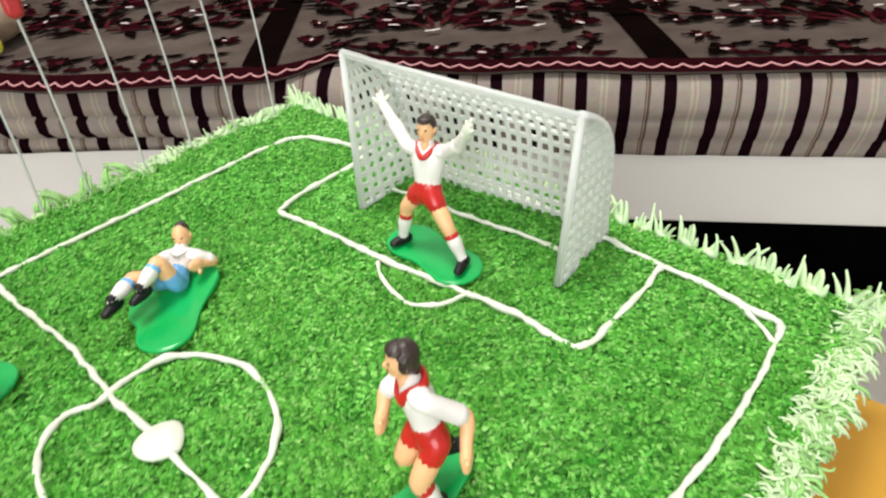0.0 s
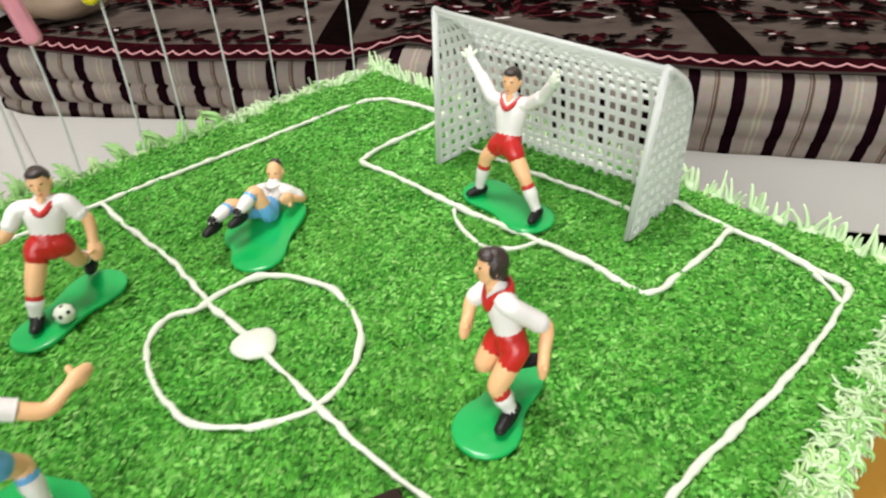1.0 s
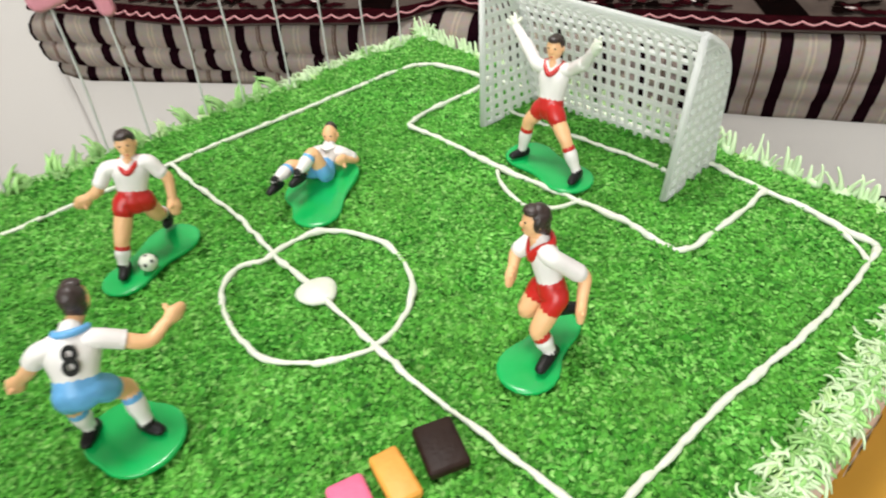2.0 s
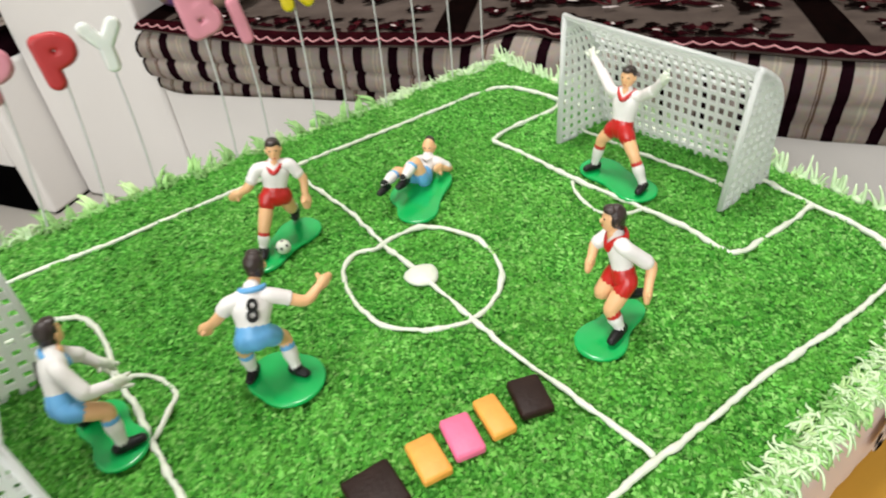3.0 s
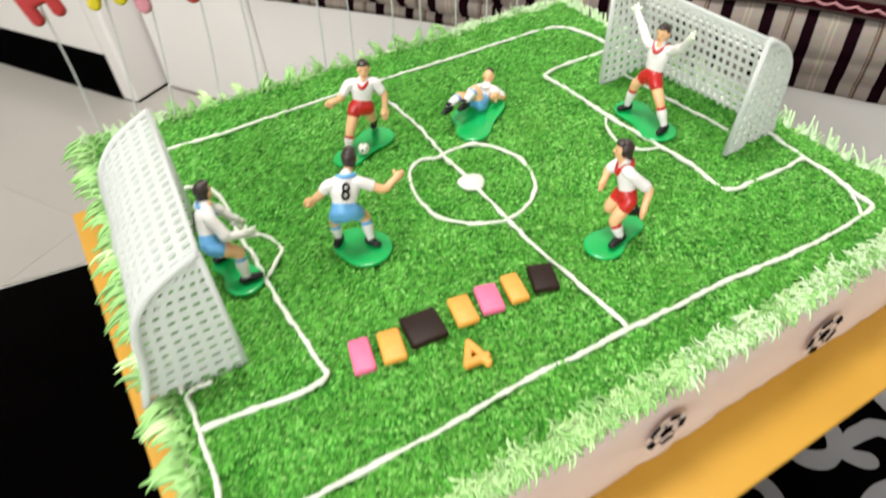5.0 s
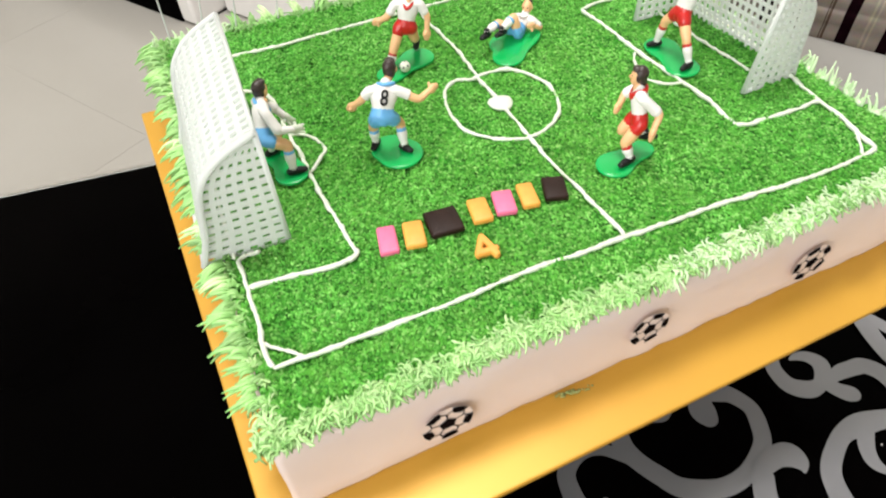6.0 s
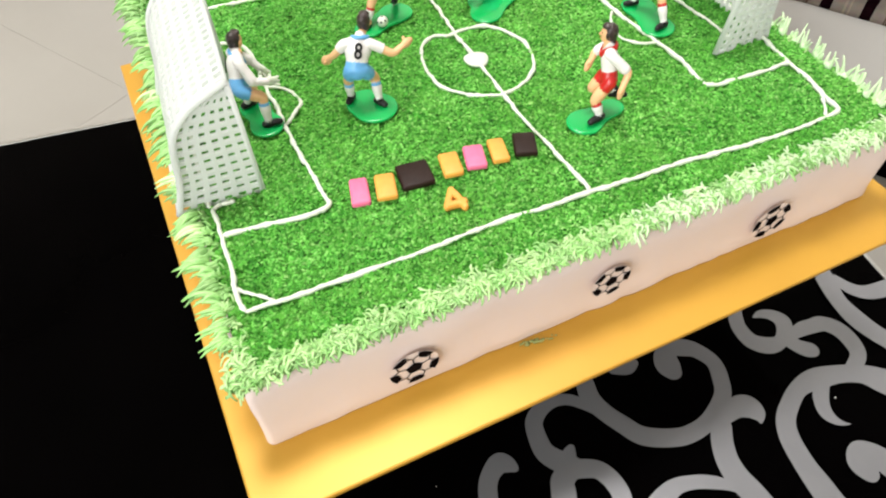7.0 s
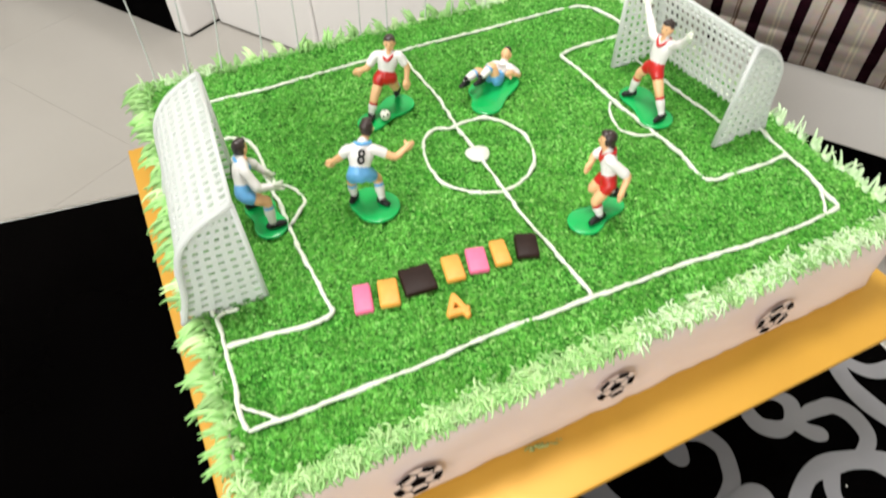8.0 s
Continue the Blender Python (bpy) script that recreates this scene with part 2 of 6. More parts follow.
DARKBROWN = material("dark_brown_velvet", (0.0024, 0.0016, 0.0015), 0.95, second=(0.005, 0.0022, 0.002), scale=60, bump=0.4, bump_scale=500, spec=0.0)
ROSE = material("rose_thread", (0.055, 0.009, 0.012), 0.9, spec=0.0, scale=80, bump=0.3, bump_scale=500)
PALE = material("pale_thread", (0.58, 0.50, 0.49), 0.9, scale=200)
ZIGZAG = material("pink_zigzag_thread", (0.62, 0.30, 0.31), 0.85, second=(0.55, 0.25, 0.27), scale=200)
TILE = material("beige_floor_tile", (0.42, 0.395, 0.36), 0.22, second=(0.385, 0.36, 0.325), scale=3.2, detail=7, mix=0.6, rand=0.02, spec=0.45)
GROUT = material("grey_grout", (0.385, 0.36, 0.325), 0.9, scale=80)
WALL = material("cream_wall_paint", (0.72, 0.69, 0.63), 0.8, scale=2, bump=0.1, bump_scale=120)
CEIL = material("white_ceiling_paint", (0.80, 0.79, 0.77), 0.9, scale=2, bump=0.1, bump_scale=100)
PANE = material("clear_glass", (1.0, 1.0, 1.0), 0.02, second=(0.98, 1.0, 0.99), scale=3)
PANE.node_tree.nodes["Principled BSDF"].inputs["Transmission Weight"].default_value = 1.0
DIFFUSER = bpy.data.materials.new("lit_diffuser")
DIFFUSER.use_nodes = True
DIFFUSER.node_tree.nodes["Principled BSDF"].inputs["Emission Color"].default_value = (1.0, 0.98, 0.95, 1)
DIFFUSER.node_tree.nodes["Principled BSDF"].inputs["Emission Strength"].default_value = 2.0
FOIL = material("purple_foil", (0.10, 0.045, 0.16), 0.28, second=(0.30, 0.20, 0.08), scale=32, mix=0.15, bump=0.6, bump_scale=70)
FLASH = material("yellow_print", (0.62, 0.46, 0.02), 0.3, scale=30, bump=0.3, bump_scale=60)
FILM = material("brown_wrapper", (0.24, 0.17, 0.12), 0.3, second=(0.34, 0.25, 0.18), scale=24, bump=0.7, bump_scale=50)

# ---- mesh helpers ----


def part(name, bm, mats, parent=None, label="", smooth=True):
    """Links a bmesh as one mesh object, under parent if given."""
    me = bpy.data.meshes.new(name)
    bm.normal_update()
    bm.to_mesh(me)
    bm.free()
    for m in (mats if isinstance(mats, (list, tuple)) else [mats]):
        me.materials.append(m)
    if smooth:
        me.polygons.foreach_set("use_smooth", [True] * len(me.polygons))
    ob = new(name, me)
    if parent:
        ob.parent = parent
    if label:
        tagged(ob, label)
    return ob


def flat_part(name, bm, mats, parent=None, label=""):
    return part(name, bm, mats, parent, label, smooth=False)


def thing(name, m, label, category, group="", kind=""):
    ob = new(name)
    ob.matrix_world = m
    return tagged(ob, label, category, group, kind)


def box(bm, x0, y0, z0, x1, y1, z1, bevel=0.0, mat=0):
    vs = [bm.verts.new((x, y, z)) for x in (x0, x1) for y in (y0, y1) for z in (z0, z1)]
    fs = []
    for q in ((0, 1, 3, 2), (4, 6, 7, 5), (0, 4, 5, 1), (2, 3, 7, 6), (0, 2, 6, 4), (1, 5, 7, 3)):
        f = bm.faces.new([vs[i] for i in q])
        f.material_index = mat
        fs.append(f)
    if bevel:
        es = list({e for f in fs for e in f.edges})
        bmesh.ops.bevel(bm, geom=es, offset=bevel, segments=3, profile=0.5, affect="EDGES")
    return fs


def smooth_path(pts, per=6, closed=False):
    """Catmull-Rom through points of any dimension."""
    P = [np.array(p, float) for p in pts]
    n = len(P)
    out = []
    for i in range(n if closed else n - 1):
        if closed:
            a, b, c, d = P[i - 1], P[i], P[(i + 1) % n], P[(i + 2) % n]
        else:
            a, b, c, d = P[max(i - 1, 0)], P[i], P[i + 1], P[min(i + 2, n - 1)]
        for k in range(per):
            t = k / per
            out.append(0.5 * (2 * b + (c - a) * t + (2 * a - 5 * b + 4 * c - d) * t * t + (3 * b - a - 3 * c + d) * t ** 3))
    if not closed:
        out.append(P[-1])
    return out


def tube(bm, pts, radii, seg=8, mat=0, closed=False, side=None, flat=1.0, caps=True):
    """A round tube along pts; radii: one number, or one a point, or pairs (across, through) with side the across direction."""
    n = len(pts)
    P = [Vector(p[:3]) for p in pts]
    if isinstance(radii, (int, float)):
        radii = [radii] * n
    rings = []
    prev = None
    for i in range(n):
        if closed:
            d = P[(i + 1) % n] - P[i - 1]
        else:
            d = P[min(i + 1, n - 1)] - P[max(i - 1, 0)]
        d = d.normalized() if d.length > 1e-9 else Vector((0, 0, 1))
        ref = Vector(side) if side is not None else (prev if prev is not None else (Vector((0, 0, 1)) if abs(d.z) < 0.9 else Vector((1, 0, 0))))
        x = ref - d * ref.dot(d)
        x = x.normalized() if x.length > 1e-6 else d.orthogonal().normalized()
        y = d.cross(x)
        prev = x
        r = radii[i]
        ra, rb = r if isinstance(r, (tuple, list, np.ndarray)) else (r, r * flat)
        rings.append([bm.verts.new(P[i] + x * (ra * math.cos(2 * math.pi * k / seg)) + y * (rb * math.sin(2 * math.pi * k / seg))) for k in range(seg)])
    for i in range(n if closed else n - 1):
        a, b = rings[i], rings[(i + 1) % n]
        for k in range(seg):
            f = bm.faces.new((a[k], a[(k + 1) % seg], b[(k + 1) % seg], b[k]))
            f.material_index = mat
    if caps and not closed:
        for ring in (list(reversed(rings[0])), rings[-1]):
            f = bm.faces.new(ring)
            f.material_index = mat


def limb(bm, joints, mat=0, seg=10, side=None, per=4):
    """A smooth limb through joints (x, y, z, radius[, radius through]), with round ends."""
    J = [tuple(j) if len(j) == 5 else (*j, j[3]) for j in joints]
    S = smooth_path(J, per)
    a, b = S[0], S[-1]
    da, db = S[0][:3] - S[1][:3], S[-1][:3] - S[-2][:3]
    da, db = da / (np.linalg.norm(da) + 1e-9), db / (np.linalg.norm(db) + 1e-9)

    def cap(c, d):
        r = (c[3] + c[4]) / 2
        return [np.array([*(c[:3] + d * r * math.sin(q)), c[3] * math.cos(q), c[4] * math.cos(q)]) for q in (radians(35), radians(65), radians(84))]
    S = list(reversed(cap(a, da))) + S + cap(b, db)
    tube(bm, [s[:3] for s in S], [(s[3], s[4]) for s in S], seg, mat, side=side)


def ball(bm, c, r, mat=0, u=12, v=8, squash=(1, 1, 1), m=None):
    got = bmesh.ops.create_uvsphere(bm, u_segments=u, v_segments=v, radius=1.0)
    mm = Matrix.Translation(c) @ (m or Matrix()) @ Matrix.Diagonal((r * squash[0], r * squash[1], r * squash[2], 1))
    bmesh.ops.transform(bm, matrix=mm, verts=got["verts"])
    for vtx in got["verts"]:
        for f in vtx.link_faces:
            f.material_index = mat


def letter_mesh(text, size, depth, bevel, thick=0.0):
    """The mesh of one character in the built-in font, centred, standing in the XZ plane."""
    cu = bpy.data.curves.new("letter", "FONT")
    cu.body, cu.size, cu.extrude, cu.bevel_depth, cu.bevel_resolution, cu.offset = text, size, depth, bevel, 2, thick
    cu.align_x, cu.align_y, cu.resolution_u = "CENTER", "CENTER", 4
    ob = bpy.data.objects.new("letter", cu)
    scene.collection.objects.link(ob)
    dg = bpy.context.evaluated_depsgraph_get()
    me = bpy.data.meshes.new_from_object(ob.evaluated_get(dg))
    bpy.data.objects.remove(ob)
    bpy.data.curves.remove(cu)
    return me


def inside_hull(lobes, seg=40):
    """The smooth outline round a few discs (x, y, r), as seen from their middle."""
    cx, cy = sum(l[0] for l in lobes) / len(lobes), sum(l[1] for l in lobes) / len(lobes)
    pts = []
    for k in range(seg):
        a = 2 * math.pi * k / seg
        d = (math.cos(a), math.sin(a))
        best = 0.002
        for i in range(len(lobes)):
            for j in range(len(lobes)):
                for q in range(6):
                    f = q / 5
                    x, y, r = (lobes[i][w] * (1 - f) + lobes[j][w] * f for w in range(3))
                    if i != j:
                        r *= 1 - 0.35 * math.sin(math.pi * f) * 0.6
                    px, py = x - cx, y - cy
                    along = px * d[0] + py * d[1]
                    off = abs(px * d[1] - py * d[0])
                    if off < r:
                        best = max(best, along + math.sqrt(r * r - off * off))
        pts.append((cx + d[0] * best, cy + d[1] * best))
    return [tuple((np.array(pts[i - 1]) + 2 * np.array(pts[i]) + np.array(pts[(i + 1) % seg])) / 4) for i in range(seg)]

# ---- the room ----
S0, S1, N0, N1, HIGH = -2.7, 2.3, -2.6, 1.85, 2.65


def room_box(name, s0, n0, z0, s1, n1, z1, mat, label, category, kind="structure"):
    bm = bmesh.new()
    box(bm, s0, n0, z0, s1, n1, z1)
    ob = flat_part(name, bm, mat)
    ob.matrix_world = ROOM
    return tagged(ob, label, category, kind=kind)


room_box("wall_north", S0 - 0.12, N1, 0, S1 + 0.12, N1 + 0.12, HIGH, WALL, "plain cream painted wall behind the sofas", "wall")
room_box("wall_east", S1, N0, 0, S1 + 0.12, N1, HIGH, WALL, "plain cream painted side wall", "wall")
room_box("wall_west", S0 - 0.12, N0, 0, S0, N1, HIGH, WALL, "plain cream painted side wall", "wall")
room_box("ceiling", S0 - 0.12, N0 - 0.12, HIGH, S1 + 0.12, N1 + 0.12, HIGH + 0.1, CEIL, "plain white painted ceiling", "ceiling")
floor = room_box("floor", S0 - 0.12, N0 - 0.12, -0.05, S1 + 0.12, N1 + 0.12, -0.0005, GROUT, "polished beige stone-look tile floor with fine joints", "floor")

# window wall behind the camera, with a real opening
WS0, WS1, WZ0, WZ1 = WINDOW_S - WINDOW_W / 2 - 0.02, WINDOW_S + WINDOW_W / 2 + 0.02, 0.75, 2.45
bm = bmesh.new()
box(bm, S0 - 0.12, N0 - 0.12, 0, WS0, N0, HIGH)
box(bm, WS1, N0 - 0.12, 0, S1 + 0.12, N0, HIGH)
box(bm, WS0, N0 - 0.12, 0, WS1, N0, WZ0)
box(bm, WS0, N0 - 0.12, WZ1, WS1, N0, HIGH)
ws = flat_part("wall_south", bm, WALL)
ws.matrix_world = ROOM
tagged(ws, "cream painted wall with a wide window opening", "wall", kind="structure")
win = thing("window_1", ROOM, "white framed window with two clear panes", "window", kind="structure")
bm = bmesh.new()
for a, b in ((WS0, WS0 + 0.05), (WS1 - 0.05, WS1), ((WS0 + WS1) / 2 - 0.03, (WS0 + WS1) / 2 + 0.03)):
    box(bm, a, N0 - 0.09, WZ0, b, N0 - 0.04, WZ1, 0.004)
for a, b in ((WZ0, WZ0 + 0.05), (WZ1 - 0.05, WZ1)):
    box(bm, WS0 + 0.05, N0 - 0.085, a, WS1 - 0.05, N0 - 0.045, b, 0.004)
flat_part("window_frame", bm, CEIL, win)
for a, b in ((WS0 + 0.05, (WS0 + WS1) / 2 - 0.03), ((WS0 + WS1) / 2 + 0.03, WS1 - 0.05)):
    bm = bmesh.new()
    box(bm, a, N0 - 0.068, WZ0 + 0.05, b, N0 - 0.063, WZ1 - 0.05)
    flat_part("pane", bm, PANE, win).visible_shadow = False

# ceiling lamp: a square panel light
lampth = thing("ceiling_light", ROOM @ pose(LAMP_S, LAMP_N, HIGH), "square white ceiling panel light, switched on", "lamp")
bm = bmesh.new()
box(bm, -0.31, -0.31, -0.035, 0.31, 0.31, -0.0005, 0.006)
flat_part("frame", bm, CEIL, lampth)
bm = bmesh.new()
box(bm, -0.28, -0.28, -0.0385, 0.28, 0.28, -0.0355)
flat_part("diffuser", bm, DIFFUSER, lampth)

# ---- coffee table ----
TOP = 0.3150                       # table top
TABLE = pose(-0.19, 0.02, 0, 0, 0, -6.2)
table = thing("coffee_table", TABLE, "black glass coffee table printed with silver scrolls, steel edge", "table")
TX0, TX1, TY0, TY1 = -0.62, 0.6728, -0.42, 0.4250
bm = bmesh.new()
box(bm, TX0, TY0, TOP - 0.008, TX1, TY1, TOP, 0.0015)
part("tabletop", bm, GLASS, table, "glossy black glass top", smooth=False)
bm = bmesh.new()
e = 0.004
box(bm, TX0 - e, TY1, TOP - 0.022, TX1 + e, TY1 + e, TOP - 0.0005, 0.001)
box(bm, TX0 - e, TY0 - e, TOP - 0.022, TX1 + e, TY0, TOP - 0.0005, 0.001)
box(bm, TX0 - e, TY0, TOP - 0.022, TX0, TY1, TOP - 0.0005, 0.001)
box(bm, TX1, TY0, TOP - 0.022, TX1 + e, TY1, TOP - 0.0005, 0.001)
flat_part("edge_trim", bm, STEEL, table, "thin steel edge strip")
bm = bmesh.new()
box(bm, TX0 + 0.03, TY0 + 0.03, TOP - 0.07, TX1 - 0.03, TY1 - 0.03, TOP - 0.009, 0.003)
flat_part("apron", bm, KICK, table)
for x in (TX0 + 0.06, TX1 - 0.06):
    for y in (TY0 + 0.06, TY1 - 0.06):
        bm = bmesh.new()
        box(bm, x - 0.025, y - 0.025, 0, x + 0.025, y + 0.025, TOP - 0.071, 0.004)
        flat_part("leg", bm, KICK, table)

# silver scrolls: ribbons of changing width lying on the glass, millimetres in room-free axes
INV = TABLE.inverted()
layers = []


def scroll(path, step=0.0008):
    """A silver ribbon on the glass: centre line and half width in millimetres."""
    lay = 0.0005 + 0.00012 * len(layers)
    layers.append(lay)
    pts = np.array(smooth_path([(x / 1000, y / 1000, w / 1000) for x, y, w in path], 14))
    w = np.maximum(pts[:, 2], 0.0002)
    lo, hi = pts[:, :2].min(0) - w.max() - 2 * step, pts[:, :2].max(0) + w.max() + 2 * step
    ax, ay = np.arange(lo[0], hi[0], step), np.arange(lo[1], hi[1], step)
    X, Y = np.meshgrid(ax, ay, indexing="ij")
    F = np.full(X.shape, 1.0)
    for (x, y, _), r in zip(pts, w):
        F = np.minimum(F, np.hypot(X - x, Y - y) - r)
    bm = bmesh.new()
    seen = {}

    def vert(key, x, y):
        if key not in seen:
            seen[key] = bm.verts.new(INV @ Vector((x, y, TOP + lay)))
        return seen[key]
    near = (F[:-1, :-1] < 0) | (F[1:, :-1] < 0) | (F[1:, 1:] < 0) | (F[:-1, 1:] < 0)
    for i, j in zip(*np.nonzero(near)):
        ring = [(i, j), (i + 1, j), (i + 1, j + 1), (i, j + 1)]
        poly = []
        for a, b in zip(ring, ring[1:] + ring[:1]):
            fa, fb = F[a], F[b]
            if fa < 0:
                poly.append(vert(a, X[a], Y[a]))
            if (fa < 0) != (fb < 0):
                t = fa / (fa - fb)
                poly.append(vert((min(a, b), max(a, b)), X[a] + (X[b] - X[a]) * t, Y[a] + (Y[b] - Y[a]) * t))
        if len(poly) > 2:
            bm.faces.new(poly)
    flat_part("scroll", bm, SILVER, table)


scroll([(267, -44, 7.1), (267, -38, 9.6), (270, -31, 8.4), (277, -27, 7.2), (286, -30, 7.6), (294, -36, 6.8), (300, -50, 6.2), (296, -64, 6.3), (288, -76, 6.0), (268, -87, 5.9), (250, -90, 6.3), (235, -87, 6.8), (218, -78, 7.2), (210, -66, 7.1), (203, -53, 6.9), (199, -40, 7.4), (201, -28, 7.0), (204, -17, 6.2)])
scroll([(201, -53, 3.2), (192, -41, 4.3), (183, -33, 4.5), (172, -30, 4.8), (161, -32, 5.7), (152, -39, 6.3), (149, -50, 6.7), (149, -62, 7.3), (156, -72, 7.7), (163, -77, 5.9)])
scroll([(167, -66, 2.7), (163, -70, 5.0), (160, -75, 5.4)])
scroll([(162, -79, 6.4), (151, -83, 7.7), (147, -91, 8.4), (143, -101, 8.3)])
scroll([(159, -79, 6.8), (174, -85, 6.5), (180, -93, 6.7), (182, -104, 6.6), (180, -113, 6.4)])
scroll([(124, -63, 3.0), (121, -59, 5.6), (116, -56, 7.2), (108, -60, 6.4), (102, -67, 6.4), (98, -77, 6.6)])
scroll([(273, -94, 7.2), (266, -104, 7.7), (261, -116, 8.2), (260, -128, 8.8), (262, -139, 9.0), (264, -153, 9.3), (270, -172, 9.6)])
scroll([(197, -124, 7.4), (209, -119, 6.4), (219, -117, 5.3), (230, -119, 4.8), (240, -123, 4.8), (251, -130, 3.8), (258, -137, 2.9)])
scroll([(277, -89, 6.2), (290, -87, 7.5), (299, -89, 9.0), (302, -94, 7.1), (302, -99, 3.7), (300, -103, 1.0)])
scroll([(354, -30, 0.9), (361, -30, 3.5), (368, -34, 5.1), (372, -42, 6.8), (367, -50, 5.7), (358, -56, 5.3), (347, -55, 7.3), (338, -47, 7.1), (337, -34, 6.2), (341, -24, 5.8), (346, -16, 5.6)])
scroll([(364, -56, 6.5), (367, -64, 6.2), (371, -69, 6.8), (374, -71, 6.3)])
scroll([(363, -57, 3.0), (372, -55, 4.3), (382, -54, 6.0), (391, -55, 6.3), (400, -57, 7.0), (407, -67, 7.5), (407, -81, 6.9), (402, -90, 5.7), (390, -96, 5.0)])
scroll([(420, -134, 11.8), (412, -123, 11.5), (403, -112, 10.9), (393, -102, 7.9), (377, -95, 7.3), (360, -92, 8.3), (343, -93, 6.2), (327, -101, 6.3), (316, -110, 6.8), (310, -122, 7.5), (307, -138, 8.0), (306, -155, 9.2), (306, -170, 9.6), (312, -186, 9.0)])
scroll([(362, -96, 5.0), (355, -102, 5.6), (350, -108, 5.5), (347, -116, 5.1), (349, -123, 3.2), (353, -127, 1.4), (357, -129, 0.3)])
scroll([(342, -160, 6.7), (342, -153, 8.9), (349, -148, 8.4), (357, -157, 9.4), (359, -170, 8.7), (353, -181, 8.0)])
scroll([(226, -26, 3.8), (236, -29, 5.2), (243, -27, 3.9)])
scroll([(436, -14, 7.1), (431, -27, 7.9), (426, -45, 7.4), (426, -63, 8.8), (430, -80, 8.4), (438, -98, 8.4)])
scroll([(439, -27, 4.6), (444, -40, 6.1), (454, -48, 6.8), (474, -51, 7.5), (496, -51, 7.5)])

# ---- low stand that lifts the board off the glass ----
stand = thing("cake_stand", pose(0.195, 0.145, TOP + 0.0035), "low black cake stand between the table and the gold board", "cake stand")
for name, lo, hi, r0, r1, r2 in (("foot", 0.0, 0.012, 0.10, 0.104, 0.09), ("stem", 0.0122, 0.1038, 0.035, 0.028, 0.035), ("plate", 0.104, 0.1158, 0.11, 0.13, 0.13)):
    bm = bmesh.new()
    tube(bm, [(0, 0, lo), (0, 0, (lo + hi) / 2), (0, 0, hi)], [r0, r1, r2], 40)
    part(name, bm, KICK, stand)

# ---- cake board ----
BOARD_Z = 0.4345
board = pose(-0.0268, -0.0777, BOARD_Z, 0, 0, 2.06)
bm = bmesh.new()
box(bm, 0, 0, 0, 0.4395, 0.4150, 0.0040, 0.0012)
for v in bm.verts:
    v.co.x -= 0.0315 * v.co.y * (1 - v.co.x / 0.4395)          # cut a little out of square
cake_board = part("cake_board", bm, GOLD, smooth=False)
cake_board.matrix_world = board
tagged(cake_board, "gold foil covered square cake board under the cake", "cake board")

# ---- the cake ----
PITCH = 0.500
CB = BOARD_Z + 0.0042
cake = thing("football_pitch_cake", pose(0, 0, 0), "rectangular cake iced as a green football pitch, pale cream sides", "cake")
CORNERS = [(-0.0120, -0.0398), (0.397, -0.0270), (0.3935, 0.330), (-0.0235, 0.3265)]


RADII = (0.004, 0.011, 0.008, 0.006)


def round_rect(inset, seg=8):
    """The cake's outline from above, moved inwards."""
    c = [Vector((*p, 0)) for p in CORNERS]
    out = []
    mid = sum(c, Vector()) / 4
    for i in range(4):
        p, rad = c[i], RADII[i]
        a, b = (c[i - 1] - p).normalized(), (c[(i + 1) % 4] - p).normalized()
        p = p + (a + b) * inset
        ctr = p + (a + b) * rad
        a0 = math.atan2((-b).y, (-b).x)
        for k in range(seg + 1):
            t = a0 + (math.pi / 2) * k / seg
            out.append((ctr.x + rad * math.cos(t), ctr.y + rad * math.sin(t)))
    return out


def dense(poly, step=0.008):
    out = []
    n = len(poly)
    for i in range(n):
        a, b = np.array(poly[i]), np.array(poly[(i + 1) % n])
        k = max(1, int(np.linalg.norm(b - a) / step))
        out += [tuple(a + (b - a) * j / k) for j in range(k)]
    return out


bm = bmesh.new()
outline = dense(round_rect(0.0))
rings = []
for z, inset in ((CB, -0.0004), (CB + 0.0015, -0.0008), (CB + 0.010, -0.0002), (CB + 0.022, 0.0004), (CB + 0.036, 0.0006), (CB + 0.047, 0.001), (PITCH - 0.010, 0.002), (PITCH - 0.0062, 0.004), (PITCH - 0.0055, 0.009)):
    ring = []
    for i, (x, y) in enumerate(outline):
        v = Vector((x - 0.187, y - 0.146, 0))
        w = 0.0011 * noise.noise(Vector((x * 22, y * 22, z * 34))) + (0.0014 if z < CB + 0.002 else 0.0005) * noise.noise(Vector((x * 90, y * 90, z * 140)))
        f = 1 - (inset + w) / v.length
        ring.append(bm.verts.new((0.187 + v.x * f, 0.146 + v.y * f, z)))
    rings.append(ring)
for a, b in zip(rings, rings[1:]):
    n = len(a)
    for k in range(n):
        bm.faces.new((a[k], a[(k + 1) % n], b[(k + 1) % n], b[k]))
bm.faces.new(list(reversed(rings[0])))
bm.faces.new(rings[-1])
cream = part("cream_side", bm, CREAM, cake, "pale pinkish cream side, smoothed by knife")

# the crumb-covered top, with real grain
STEP = 0.00125
gx, gy = np.arange(-0.030, 0.406, STEP), np.arange(-0.048, 0.338, STEP)
rngs = np.random.RandomState(4)


def blur(a, k):
    for _ in range(k):
        a = (a + np.roll(a, 1, 0) + np.roll(a, -1, 0) + np.roll(a, 1, 1) + np.roll(a, -1, 1)) / 5
    return a / (a.std() + 1e-9)


shape = (len(gx), len(gy))
zz = 0.00040 * blur(rngs.randn(*shape), 1) + 0.00052 * blur(rngs.randn(*shape), 5) + 0.00042 * blur(rngs.randn(*shape), 14) + 0.00028 * blur(rngs.randn(*shape), 40)


